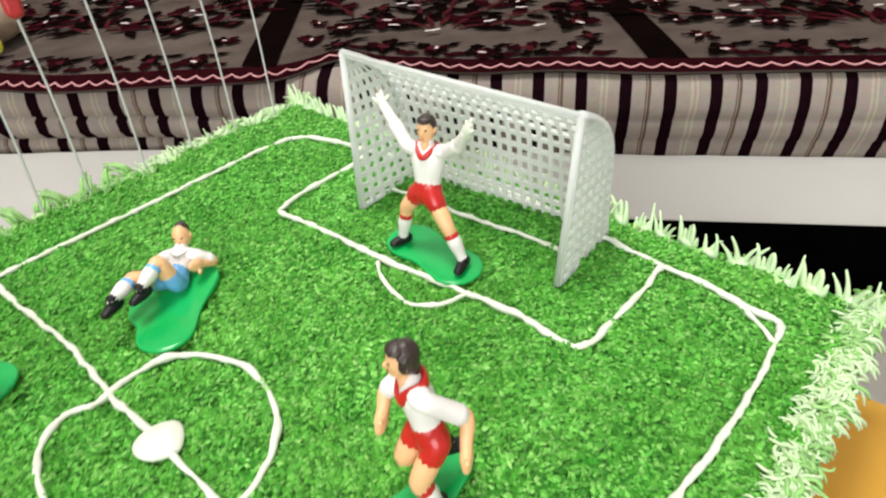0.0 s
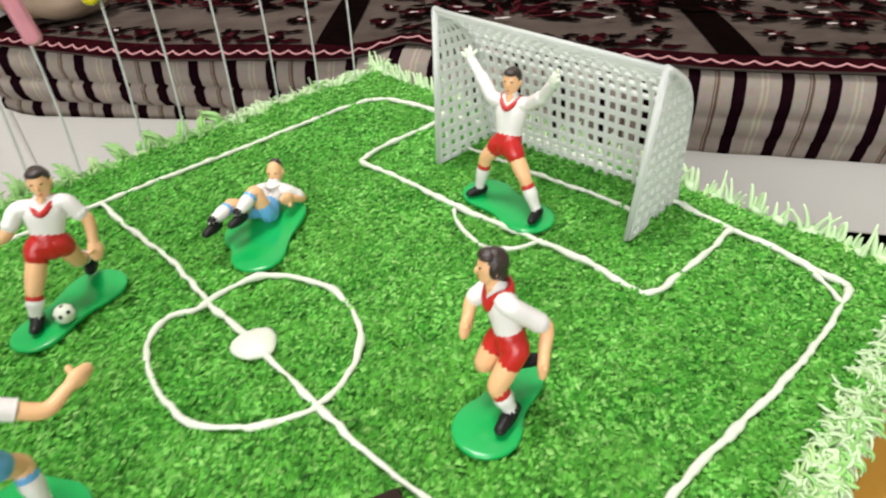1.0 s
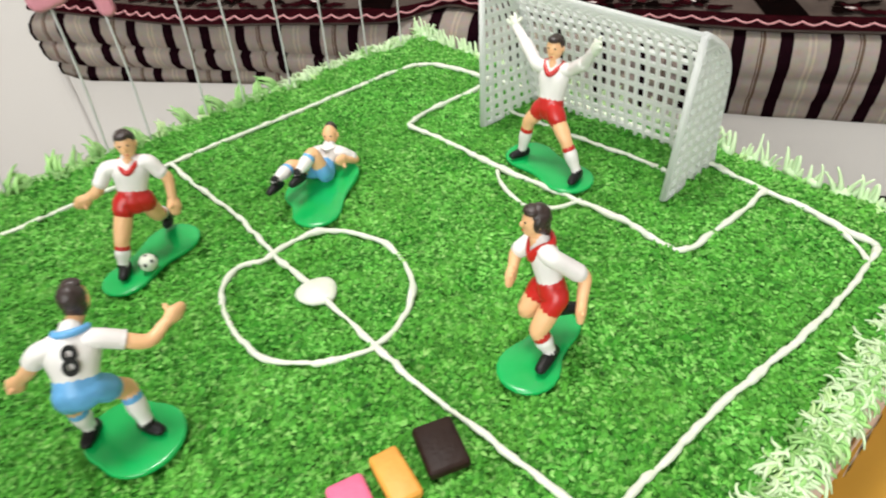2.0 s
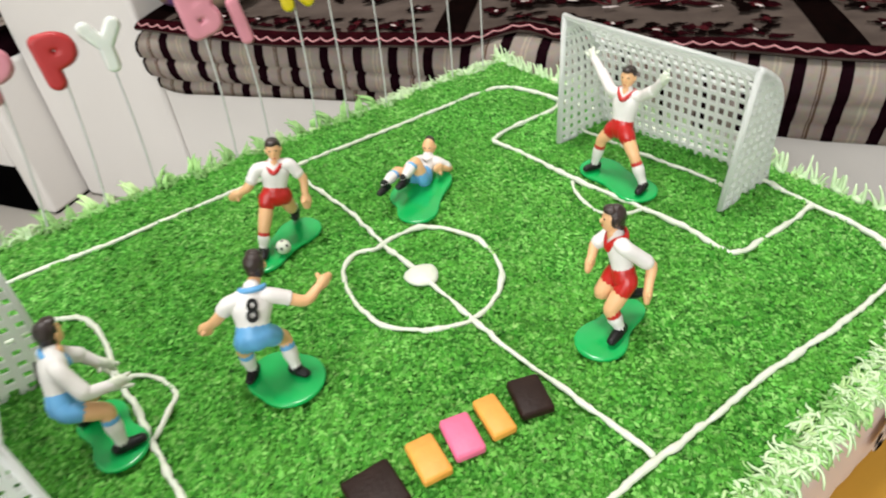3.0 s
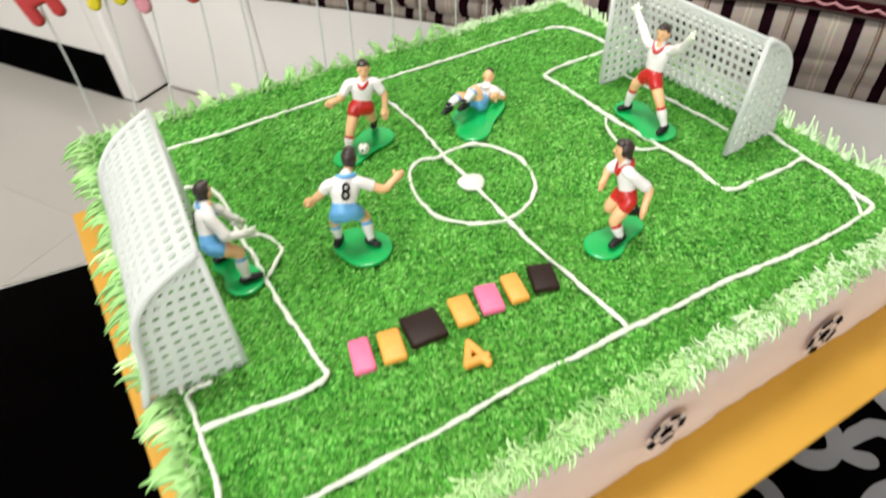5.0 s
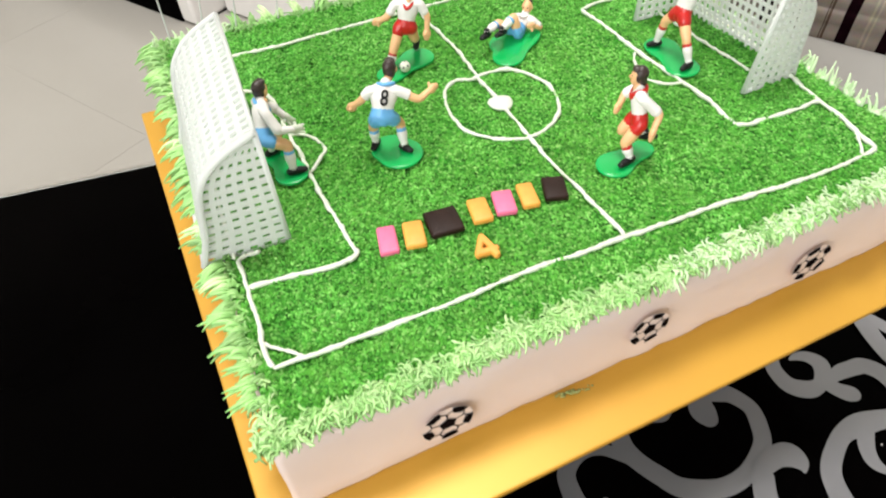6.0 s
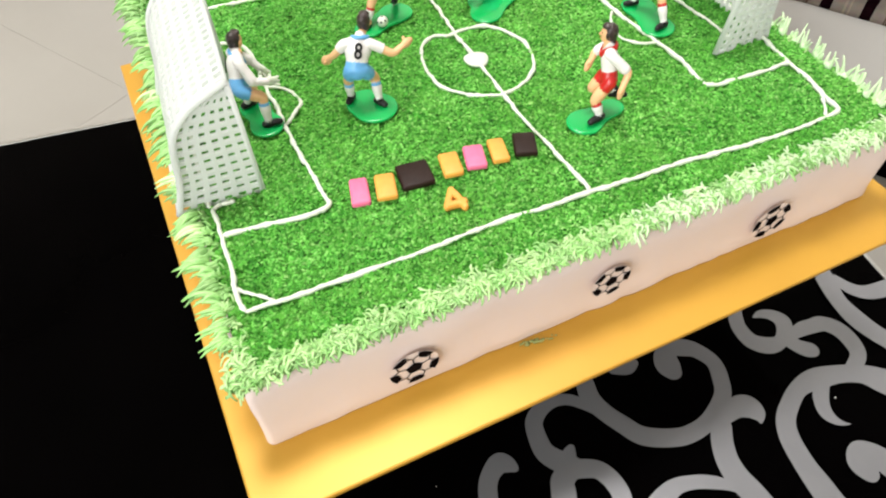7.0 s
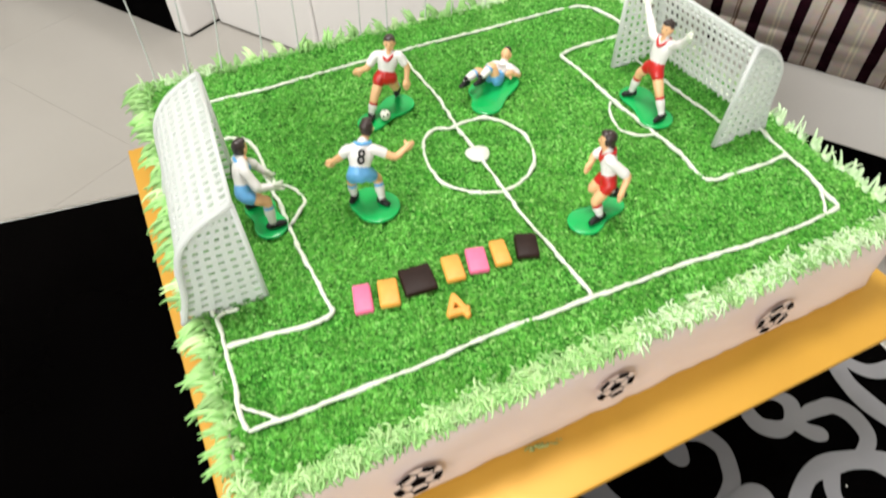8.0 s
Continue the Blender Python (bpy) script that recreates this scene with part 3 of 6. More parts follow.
def edge_distance(X, Y):
    d = np.full(X.shape, 9.0)
    for i in range(4):
        a, b = np.array(CORNERS[i]), np.array(CORNERS[(i + 1) % 4])
        t = (b - a) / np.linalg.norm(b - a)
        d = np.minimum(d, -(X - a[0]) * t[1] + (Y - a[1]) * t[0])
    return d


GX, GY = np.meshgrid(gx, gy, indexing="ij")
ED = edge_distance(GX, GY)
keep = ED > 0.0035
for (cx, cy), (sx, sy) in zip(CORNERS, ((1, 1), (-1, 1), (-1, -1), (1, -1))):
    ccx, ccy = cx + sx * 0.022, cy + sy * 0.022
    corner = ((GX - ccx) * sx < 0) & ((GY - ccy) * sy < 0)
    keep &= ~(corner & (np.hypot(GX - ccx, GY - ccy) > 0.0185))
zz = zz - 0.0026 * np.clip((0.012 - ED) / 0.012, 0, 1) ** 2
TURF_Z = PITCH - 0.0012
idx = -np.ones(shape, int)
idx[keep] = np.arange(keep.sum())
verts = np.stack([GX[keep] + rngs.uniform(-0.0004, 0.0004, keep.sum()), GY[keep] + rngs.uniform(-0.0004, 0.0004, keep.sum()), TURF_Z + zz[keep]], 1)
quad = keep[:-1, :-1] & keep[1:, :-1] & keep[1:, 1:] & keep[:-1, 1:]
faces = np.stack([idx[:-1, :-1][quad], idx[1:, :-1][quad], idx[1:, 1:][quad], idx[:-1, 1:][quad]], 1)
me = bpy.data.meshes.new("crumb_turf")
me.from_pydata(verts.tolist(), [], faces.tolist())
me.materials.append(TURF)
turf = new("crumb_turf", me)
turf.parent = cake
tagged(turf, "bright green sugar crumb lawn")

# loose crumbs over the whole lawn
def crumb_grains(count, seed):
    r = np.random.RandomState(seed)
    lo, hi = np.min(CORNERS, 0), np.max(CORNERS, 0)
    P = r.uniform(lo, hi, (count, 2))
    ed = edge_distance(P[:, 0], P[:, 1])
    ok = ed > 0.005
    for (cx, cy), (sx, sy) in zip(CORNERS, ((1, 1), (-1, 1), (-1, -1), (1, -1))):
        qx, qy = (P[:, 0] - cx - sx * 0.022) * sx, (P[:, 1] - cy - sy * 0.022) * sy
        ok &= ~((qx < 0) & (qy < 0) & (np.hypot(qx, qy) > 0.0175))
    P, ed = P[ok], ed[ok]
    n = len(P)
    ix = np.clip(((P[:, 0] - gx[0]) / STEP).round().astype(int), 0, len(gx) - 1)
    iy = np.clip(((P[:, 1] - gy[0]) / STEP).round().astype(int), 0, len(gy) - 1)
    Z = TURF_Z + zz[ix, iy] + r.uniform(-0.0002, 0.0006, n)
    size = np.stack([r.uniform(0.0008, 0.0019, n), r.uniform(0.0005, 0.0012, n), r.uniform(0.0004, 0.0009, n)], 1)
    octa = np.array([(1, 0, 0), (0, 1, 0), (-1, 0, 0), (0, -1, 0), (0, 0, 1), (0, 0, -1)], float)
    V = octa[None] * size[:, None] * r.uniform(0.75, 1.25, (n, 6, 1))
    a, b = r.uniform(0, 2 * math.pi, n), r.normal(0, 0.40, n)
    x, y, z = V[..., 0], V[..., 1], V[..., 2]
    x, z = x * np.cos(b)[:, None] - z * np.sin(b)[:, None], x * np.sin(b)[:, None] + z * np.cos(b)[:, None]
    x, y = x * np.cos(a)[:, None] - y * np.sin(a)[:, None], x * np.sin(a)[:, None] + y * np.cos(a)[:, None]
    V = np.stack([x + P[:, :1], y + P[:, 1:], z + Z[:, None]], -1).reshape(-1, 3)
    tri = np.array([(0, 1, 4), (1, 2, 4), (2, 3, 4), (3, 0, 4), (1, 0, 5), (2, 1, 5), (3, 2, 5), (0, 3, 5)])
    T = (tri[None] + 6 * np.arange(n)[:, None, None]).reshape(-1, 3)
    me = bpy.data.meshes.new("sugar_crumb_layer")
    me.from_pydata(V.tolist(), [], T.tolist())
    me.materials.append(GRAIN)
    ob = new("sugar_crumb_layer", me)
    ob.parent = cake
    return tagged(ob, "loose green sugar crumbs strewn on the lawn", kind="stuff")


crumb_grains(60000, 9)

# piped white lines
rl = random.Random(11)


def piped(name, pts, r=0.0016, closed=False, label=""):
    """A hand-piped icing line on the lawn, points in millimetres."""
    P = smooth_path([(x / 1000, y / 1000) for x, y in pts], 10, closed)
    # even steps
    if closed:
        P = P + [P[0]]
    Q = [np.array(P[0])]
    for a, b in zip(P, P[1:]):
        k = max(1, int(np.linalg.norm(b - a) / 0.0013))
        Q += [a + (b - a) * j / k for j in range(1, k + 1)]
    if closed:
        Q = Q[:-1]
    ph = rl.uniform(0, 50)
    out, rad = [], []
    for i, q in enumerate(Q):
        s = i * 0.0013
        wx, wy = noise.noise(Vector((s * 130, ph, 0))), noise.noise(Vector((s * 90, ph + 9, 0)))
        vx, vy = noise.noise(Vector((s * 340, ph + 3, 5))), noise.noise(Vector((s * 340, ph + 7, 5)))
        out.append((q[0] + 0.0009 * wx + 0.0004 * vx, q[1] + 0.0009 * wy + 0.0004 * vy, PITCH + 0.0003 + 0.0003 * wx))
        rad.append(0.76 * r * (1 + 0.50 * noise.noise(Vector((s * 190, ph + 20, 0))) + 0.36 * noise.noise(Vector((s * 460, ph, 3)))))
    if not closed:
        rad[0] *= 0.7
        rad[-1] *= 0.7
    bm = bmesh.new()
    tube(bm, out, rad, 8, closed=closed)
    for v in bm.verts:
        v.co += Vector((0, 0, 0.00025 * noise.noise(v.co * 900)))
    return part(name, bm, ICING, cake, label)


piped("touchline", [(0, 0), (30, -1), (58, 0), (82, 0), (128, 2), (158, 2), (189, 2), (219, 1), (250, 1), (282, -2), (321, -3), (346, -2), (361, 0)], 0.00165, label="piped white icing line")
piped("touchline", [(0, 276), (17, 279), (40, 279), (69, 278), (108, 280), (136, 281), (198, 283), (259, 283), (308, 284), (337, 284), (350, 281)], 0.0015)
piped("goal_line", [(0, 0), (-2, 14), (-1, 30), (-2, 50), (-2, 63), (-3, 72), (3, 75), (10, 75)], 0.0016)
piped("goal_line", [(-4, 75), (-5, 120), (-4, 180), (-2, 230), (0, 276)], 0.0014)
piped("goal_line", [(361, 0), (363, 12), (366, 28), (368, 50), (371, 77), (375, 110), (377, 138), (375, 180), (369, 220), (366, 234), (362, 259), (357, 273), (350, 281)], 0.0017)
piped("corner_arc", [(-1, 15), (7, 8), (15, 0)], 0.0012)
piped("corner_arc", [(366, 22), (359, 11), (350, -1)], 0.0013)
piped("halfway_line", [(190, 3), (189, 24), (187, 50), (185, 71), (184, 98), (184, 118), (184, 142), (183, 168), (184, 206), (182, 239), (180, 282)], 0.0015)
piped("centre_circle", [(185, 98), (203, 104), (217, 119), (222, 143), (214, 164), (202, 173), (187, 173), (177, 172), (168, 175), (156, 167), (150, 147), (151, 122), (162, 107), (172, 101)], 0.0016, closed=True)
piped("penalty_box_line", [(368, 50), (345, 49), (324, 50), (308, 51), (304, 58), (306, 85), (303, 112), (299, 149), (298, 188), (295, 216), (299, 222), (315, 225), (352, 225), (367, 231)], 0.0017)
piped("penalty_box_line", [(-1, 52), (24, 50), (46, 48), (56, 51), (55, 67), (52, 96), (50, 124), (49, 150), (47, 168), (47, 199), (43, 219), (36, 227), (26, 229), (10, 227), (-3, 224)], 0.0017)
piped("penalty_arc", [(296, 150), (288, 137), (285, 121), (292, 109), (305, 104)], 0.0013)
piped("penalty_arc", [(48, 167), (59, 160), (65, 145), (59, 135), (51, 126)], 0.0013)
piped("goal_area_line", [(351, 84), (351, 105), (348, 134), (346, 165), (345, 190)], 0.0013)
bm = bmesh.new()
ball(bm, (0, 0, 0), 1.0, 0, 20, 10, (0.0086, 0.0076, 0.0026))
for v in bm.verts:
    v.co.x += 0.002 * (v.co.y / 0.0068) ** 2 * (1 if v.co.x > 0 else 0.3)
    v.co *= 1 + 0.10 * noise.noise(v.co * 180)
spot = part("centre_spot", bm, ICING, cake, "flattened blob of white icing")
spot.matrix_local = pose(0.1840, 0.1385, PITCH, 0, 0, -30)

# printed footballs on the front side
def football_disc(r):
    """A printed football: white disc with black patches between the seams."""
    bm = bmesh.new()
    seg = 32
    c = bm.verts.new((0, 0, 0))
    ring = [bm.verts.new((r * math.cos(2 * math.pi * k / seg), 0, r * math.sin(2 * math.pi * k / seg))) for k in range(seg)]
    for k in range(seg):
        bm.faces.new((c, ring[(k + 1) % seg], ring[k]))
    y = -0.0004

    def poly(pts, mat=1):
        f = bm.faces.new([bm.verts.new((p[0] * r, y, p[1] * r)) for p in pts])
        f.material_index = mat
    def seam(a, b, w=0.026):
        a, b = np.array(a), np.array(b)
        d = (b - a) / np.linalg.norm(b - a)
        q = np.array([-d[1], d[0]]) * w
        poly([a - q, b - q, b + q, a + q])
    inner = [(0.36 * math.cos(radians(90 + 72 * k)), 0.36 * math.sin(radians(90 + 72 * k))) for k in range(5)]
    poly(inner)
    for k in range(5):
        a = radians(90 + 72 * k)
        hub = (0.64 * math.cos(a), 0.62 * math.sin(a))
        seam(inner[k], hub)
        l, rr = radians(90 + 72 * k - 20), radians(90 + 72 * k + 20)
        for q in (l, rr):
            seam(hub, (0.86 * math.cos(q), 0.86 * math.sin(q)))
        m = radians(90 + 72 * k + 36)
        patch = [(0.66 * math.cos(m - 0.27), 0.66 * math.sin(m - 0.27)), (0.66 * math.cos(m + 0.27), 0.66 * math.sin(m + 0.27))]
        patch += [(0.985 * math.cos(m + t), 0.985 * math.sin(m + t)) for t in (0.36, 0.18, 0, -0.18, -0.36)]
        poly(patch)
    return bm


for x, z, spin, r in ((0.0686, 0.4622, -2, 0.0138), (0.1862, 0.4675, -16, 0.0122), (0.3010, 0.4612, 20, 0.0136)):
    y = -0.0395 + (x + 0.0115) / 0.4085 * 0.0125
    d = flat_part("football_print", football_disc(r), [CREAM, PRINT], cream, "printed black and white football disc")
    d.matrix_local = pose(x, y - 0.0026, z, -1.2, spin, 1.7)

# ---- goals ----
GW, GH, GD, LEAN_BACK, FLARE = 0.1105, 0.0775, 0.0465, 0.0, 0.05


PROFILE = smooth_path([(0, 1), (0.0095, 0.945), (0.0155, 0.905), (0.0215, 0.855), (0.0270, 0.785), (0.0325, 0.68), (0.0360, 0.52), (0.0395, 0.27), (0.0465, 0)], 16)


def goal_profile(n):
    """From the bar backwards and down to the ground behind: (depth, height), in even steps."""
    P = [np.array((d, f * GH)) for d, f in PROFILE]
    run = np.concatenate([[0], np.cumsum([np.linalg.norm(b - a) for a, b in zip(P, P[1:])])])
    out = []
    for i in range(n + 1):
        t = run[-1] * i / n
        out.append((float(np.interp(t, run, [p[0] for p in P])), float(max(0.0, np.interp(t, run, [p[1] for p in P])))))
    return out


def net_panel(cells, hole=0.27):
    """Panel of square holes: cells are rows of corner points."""
    bm = bmesh.new()
    cache = {}

    def vert(p):
        key = tuple(round(c, 7) for c in p)
        if key not in cache:
            cache[key] = bm.verts.new(p)
        return cache[key]
    for i in range(len(cells) - 1):
        for j in range(len(cells[0]) - 1):
            a, b, c, d = (np.array(q) for q in (cells[i][j], cells[i + 1][j], cells[i + 1][j + 1], cells[i][j + 1]))
            m = (a + b + c + d) / 4
            o = [vert(q) for q in (a, b, c, d)]
            inn = [vert(q + (m - q) * 2 * hole) for q in (a, b, c, d)]
            for k in range(4):
                l = (k + 1) % 4
                try:
                    bm.faces.new((o[k], o[l], inn[l], inn[k]))
                except ValueError:
                    pass
    return bm


def build_goal(name, m, label, rise=0.0, bar=0.2, side_bar=0.25, deep=1.0, tall=1.0):
    g = thing(name, m, label, "toy goal", "goals on the cake")
    prof = goal_profile(14)
    cols = 21
    back = net_panel([[(-GW / 2 + GW * i / cols, d, z) for d, z in prof] for i in range(cols + 1)], bar)
    ob = part("back_net", back, NET, g, "curved plastic net with square holes", smooth=False)
    so = ob.modifiers.new("thickness", "SOLIDIFY")
    so.thickness = 0.0018
    for s in (-1, 1):
        fine = goal_profile(80)
        rows = []
        for k in range(14):
            z = GH * 0.985 * k / 13
            front = LEAN_BACK * z / GH
            rear = max(d for d, zz in fine if zz >= z - 1e-6)
            rows.append([(s * GW / 2, front + (rear - front) * q / 6, z) for q in range(7)])
        ob = part("side_net", net_panel(rows, side_bar), NET, g, smooth=False)
        so = ob.modifiers.new("thickness", "SOLIDIFY")
        so.thickness = 0.0018
        bm = bmesh.new()
        tube(bm, [(s * GW / 2, 0, 0), (s * GW / 2, LEAN_BACK * 0.5, GH * 0.5), (s * GW / 2, LEAN_BACK, GH)], 0.0014, 8)
        part("post", bm, NET, g)
        bm = bmesh.new()
        tube(bm, [(s * GW / 2, d, z) for d, z in goal_profile(24)], 0.0018, 8)
        part("side_rim", bm, NET, g)
        bm = bmesh.new()
        tube(bm, [(s * GW / 2, 0, 0.001), (s * GW / 2, GD, 0.001)], 0.0011, 6)
        part("foot_bar", bm, NET, g)
    bm = bmesh.new()
    tube(bm, [(-GW / 2, LEAN_BACK, GH), (0, LEAN_BACK, GH), (GW / 2, LEAN_BACK, GH)], 0.0011, 8)
    part("crossbar", bm, NET, g)
    bm = bmesh.new()
    tube(bm, [(-GW / 2, GD, 0.001), (GW / 2, GD, 0.001)], 0.0011, 6)
    part("ground_bar", bm, NET, g)
    for ob in g.children:
        for v in ob.data.vertices:          # slightly warped: one end stands taller
            v.co.y *= deep
            v.co.z *= tall * (1 + rise * (0.5 - v.co.x / GW))
            v.co.x *= 1 + FLARE * v.co.z / GH
    return g


build_goal("toy_goal", pose(0.0268, 0.1335, PITCH - 0.0025, 0, 0, 89.0), "white plastic toy goal with netting at the near end", bar=0.22, side_bar=0.23, tall=1.01, rise=-0.03)
build_goal("toy_goal", pose(0.3270, 0.1341, PITCH - 0.0005, -4, 0, -85.8), "white plastic toy goal with netting behind the goalkeeper in red shorts", bar=0.145, side_bar=0.18, tall=0.965, rise=0.035)

# ---- toy footballers: one mesh each ----
FIG = [SKIN, HAIR, SHIRT, RED, BLACK, BASE_GREEN, BLUE, ICING]
sk, ha, sh, rd, bl, gr, bu, wh = range(8)


def base_slab(bm, lobes, thick=0.0020, ramp=None):
    out = inside_hull(lobes)
    cx, cy = sum(p[0] for p in out) / len(out), sum(p[1] for p in out) / len(out)
    levels = [(0.0, 0.985), (0.0006, 1.0), (thick * 0.7, 1.0), (thick * 0.93, 0.975), (thick, 0.94), (thick, 0.45)]
    rings = []
    for z, f in levels:
        ring = []
        for x, y in out:
            px, py = cx + (x - cx) * f, cy + (y - cy) * f
            lift = ramp(px, py) if ramp and z > 0.001 else 0
            ring.append(bm.verts.new((px, py, z + lift)))
        rings.append(ring)
    n = len(out)
    for a, b in zip(rings, rings[1:]):
        for k in range(n):
            bm.faces.new((a[k], a[(k + 1) % n], b[(k + 1) % n], b[k])).material_index = gr
    bm.faces.new(list(reversed(rings[0]))).material_index = gr
    top = bm.verts.new((cx, cy, thick + (ramp(cx, cy) if ramp else 0)))
    for k in range(n):
        bm.faces.new((rings[-1][k], rings[-1][(k + 1) % n], top)).material_index = gr


def head(bm, c, face, crop=False, mane=False):
    """Head with hair cap, nose, ears, neck joint at c; face: the way it looks."""
    f = Vector((face[0], face[1], 0)).normalized()
    q = Matrix(((f.y, f.x, 0), (-f.x, f.y, 0), (0, 0, 1))).to_4x4()      # local +y looks along face
    c = Vector(c)
    ball(bm, c, 0.0046, sk, 16, 12, (0.80, 0.92, 1.14), q)
    ball(bm, c + q @ Vector((0, 0.0013, -0.0029)), 0.0030, sk, 12, 8, (0.85, 0.9, 0.9), q)
    ball(bm, c + q @ Vector((0, 0.0043, -0.0006)), 0.0009, sk, 8, 6, (0.7, 0.9, 1.3), q)
    for s in (-1, 1):
        ball(bm, c + q @ Vector((s * 0.0037, -0.0004, -0.0002)), 0.0012, sk, 8, 6, (0.5, 0.9, 1.2), q)
        ball(bm, c + q @ Vector((s * 0.0015, 0.0037, 0.0010)), 0.0006, bl, 6, 4, (1.1, 0.6, 0.6), q)
    ball(bm, c + q @ Vector((0, 0.0039, -0.0029)), 0.0007, rd, 6, 4, (1.3, 0.5, 0.4), q)
    ball(bm, c + q @ Vector((0, -0.0011, 0.0014)) if not crop else c + q @ Vector((0, -0.0020, 0.0022)), 0.0047 if not crop else 0.0037, ha, 16, 12, (0.86, 0.88, 0.98), q)
    ball(bm, c + q @ Vector((0, -0.0020, -0.0010)), 0.0040 if not crop else 0.0034, ha, 14, 10, (0.90, 0.72, 1.05), q)
    if not crop:
        ball(bm, c + q @ Vector((0, 0.0012, 0.0042)), 0.0030, ha, 12, 8, (1.05, 0.95, 0.55), q)
    if mane:
        ball(bm, c + q @ Vector((0, -0.0028, -0.0032)), 0.0031, ha, 14, 10, (0.95, 0.70, 1.15), q)
        for w in (-1, 1):
            ball(bm, c + q @ Vector((w * 0.0032, -0.0006, 0.0004)), 0.0026, ha, 10, 8, (0.45, 0.9, 1.2), q)


def footballer(name, origin, lobes, J, kit, label, number=None, gloves=False, ball_at=None, ramp=None, long_sleeves=False, crop=False, slim=1.0, cut_at=0.36, sleeve=0.72, mane=False, collar=0.0012, collar_mat=None):
    """A painted plastic footballer. J: joints in millimetres from origin; kit: shorts and collar colour."""
    def V(k, dz=0.0):
        return Vector(J[k]) / 1000 + Vector((0, 0, dz))
    bm = bmesh.new()
    base_slab(bm, [(x / 1000, y / 1000, r / 1000) for x, y, r in lobes], ramp=ramp)
    lat = (V("sr") - V("sl")).normalized()
    pel, che, nek = V("pelvis"), V("chest"), V("neck")
    up = (nek - pel).normalized()
    # torso
    limb(bm, [(*pel, 0.0058 * slim, 0.0044), (*(pel.lerp(che, 0.45)), 0.0060 * slim, 0.0044), (*che, 0.0074 * slim, 0.0048), (*(che.lerp(nek, 0.5)), 0.0068 * slim, 0.0042), (*(che.lerp(nek, 0.86)), 0.0032, 0.0029)], sh, 16, lat)
    # neck
    limb(bm, [(*(nek - up * 0.002), 0.0025), (*(V("head") - Vector((0, 0, 0.003))), 0.0024)], sk, 10)
    face = Vector((*J["face"], 0)).normalized()
    # collar: a soft band round the neck, dipping to a V in front
    ring, cross = [], lat.cross(up).normalized()
    if cross.dot(face) < 0:
        cross = -cross
    for k in range(28):
        a = 2 * math.pi * k / 28
        dip = max(0.0, math.sin(a)) ** 2.2
        ring.append(nek - up * (0.0016 + 0.0044 * dip) + lat * (0.0045 * math.cos(a) * (1 - 0.25 * dip)) + cross * (0.0036 * math.sin(a) + 0.0013 * dip))
    tube(bm, ring, [(collar, 0.0010)] * 28, 8, kit if collar_mat is None else collar_mat, True, side=up)
    front = che.lerp(nek, 0.30) + cross * 0.0040
    limb(bm, [(*(nek - up * 0.001 + face * 0.0018), 0.0021), (*(front.lerp(nek, 0.25)), 0.0010)], sk, 8)
    head(bm, V("head"), J.get("look", J["face"]), crop, mane)
    # shorts
    trim = 0.5 + 0.5 * slim
    for s, h, k in ((-1, "hl", "kl"), (1, "hr", "kr")):
        hip, knee = V(h), V(k)
        mid = hip.lerp(knee, cut_at)
        limb(bm, [(*(hip + (pel - hip) * 0.5 + up * 0.001), 0.0047 * trim, 0.0045 * trim), (*hip, 0.0046 * trim, 0.0045 * trim), (*mid, 0.0044 * trim, 0.0043 * trim)], kit, 12)
        an, toe = V("a" + k[1]), V("t" + k[1])
        limb(bm, [(*hip.lerp(knee, 0.35), 0.0037), (*hip.lerp(knee, 0.7), 0.0036), (*knee, 0.0031), (*knee.lerp(an, 0.22), 0.0029)], sk, 10)
        limb(bm, [(*knee.lerp(an, 0.26), 0.0029), (*knee.lerp(an, 0.5), 0.0032), (*knee.lerp(an, 0.8), 0.0024), (*an, 0.0023)], sh, 10)
        band = knee.lerp(an, 0.27)
        d = (an - knee).normalized()
        limb(bm, [(*(band - d * 0.0006), 0.0031), (*(band + d * 0.0006), 0.0031)], kit, 10)
        fd = (toe - an)
        fd.z = 0
        heel = Vector((an.x, an.y, toe.z)) - fd.normalized() * 0.0022
        limb(bm, [(*heel, 0.0023, 0.0024), (*heel.lerp(toe, 0.5), 0.0024, 0.0023), (*toe, 0.0020, 0.0016)], bl, 10, fd.normalized().cross(Vector((0, 0, 1))))
        limb(bm, [(*an, 0.0025), (*heel.lerp(toe, 0.25), 0.0024)], bl, 8)
    limb(bm, [(*(pel - up * 0.001), 0.0066 * slim, 0.0050), (*(pel + up * 0.0032), 0.0061 * slim, 0.0047)], kit, 14, lat)
    # arms
    for s, e, w in (("sl", "el", "wl"), ("sr", "er", "wr")):
        S, E, W = V(s), V(e), V(w)
        cut = 0.95 if long_sleeves else sleeve
        inner = che.lerp(nek, 0.45).lerp(S, 0.45)
        limb(bm, [(*inner, 0.0034), (*S, 0.0031), (*S.lerp(E, 0.5), 0.0030), (*S.lerp(E, cut), 0.0031)], sh, 10)
        if long_sleeves:
            limb(bm, [(*S.lerp(E, 0.8), 0.0028), (*E, 0.0026), (*E.lerp(W, 0.7), 0.0023), (*W, 0.0022)], sh, 10)
        else:
            limb(bm, [(*S.lerp(E, min(0.6, cut - 0.1)), 0.0024), (*E, 0.0023), (*E.lerp(W, 0.7), 0.0019), (*W, 0.0018)], sk, 10)
        hd = (W - E).normalized()
        limb(bm, [(*W, 0.0026, 0.0018), (*(W + hd * 0.0022), 0.0030, 0.0019), (*(W + hd * 0.0045), 0.0022, 0.0014)], wh if gloves else sk, 10)
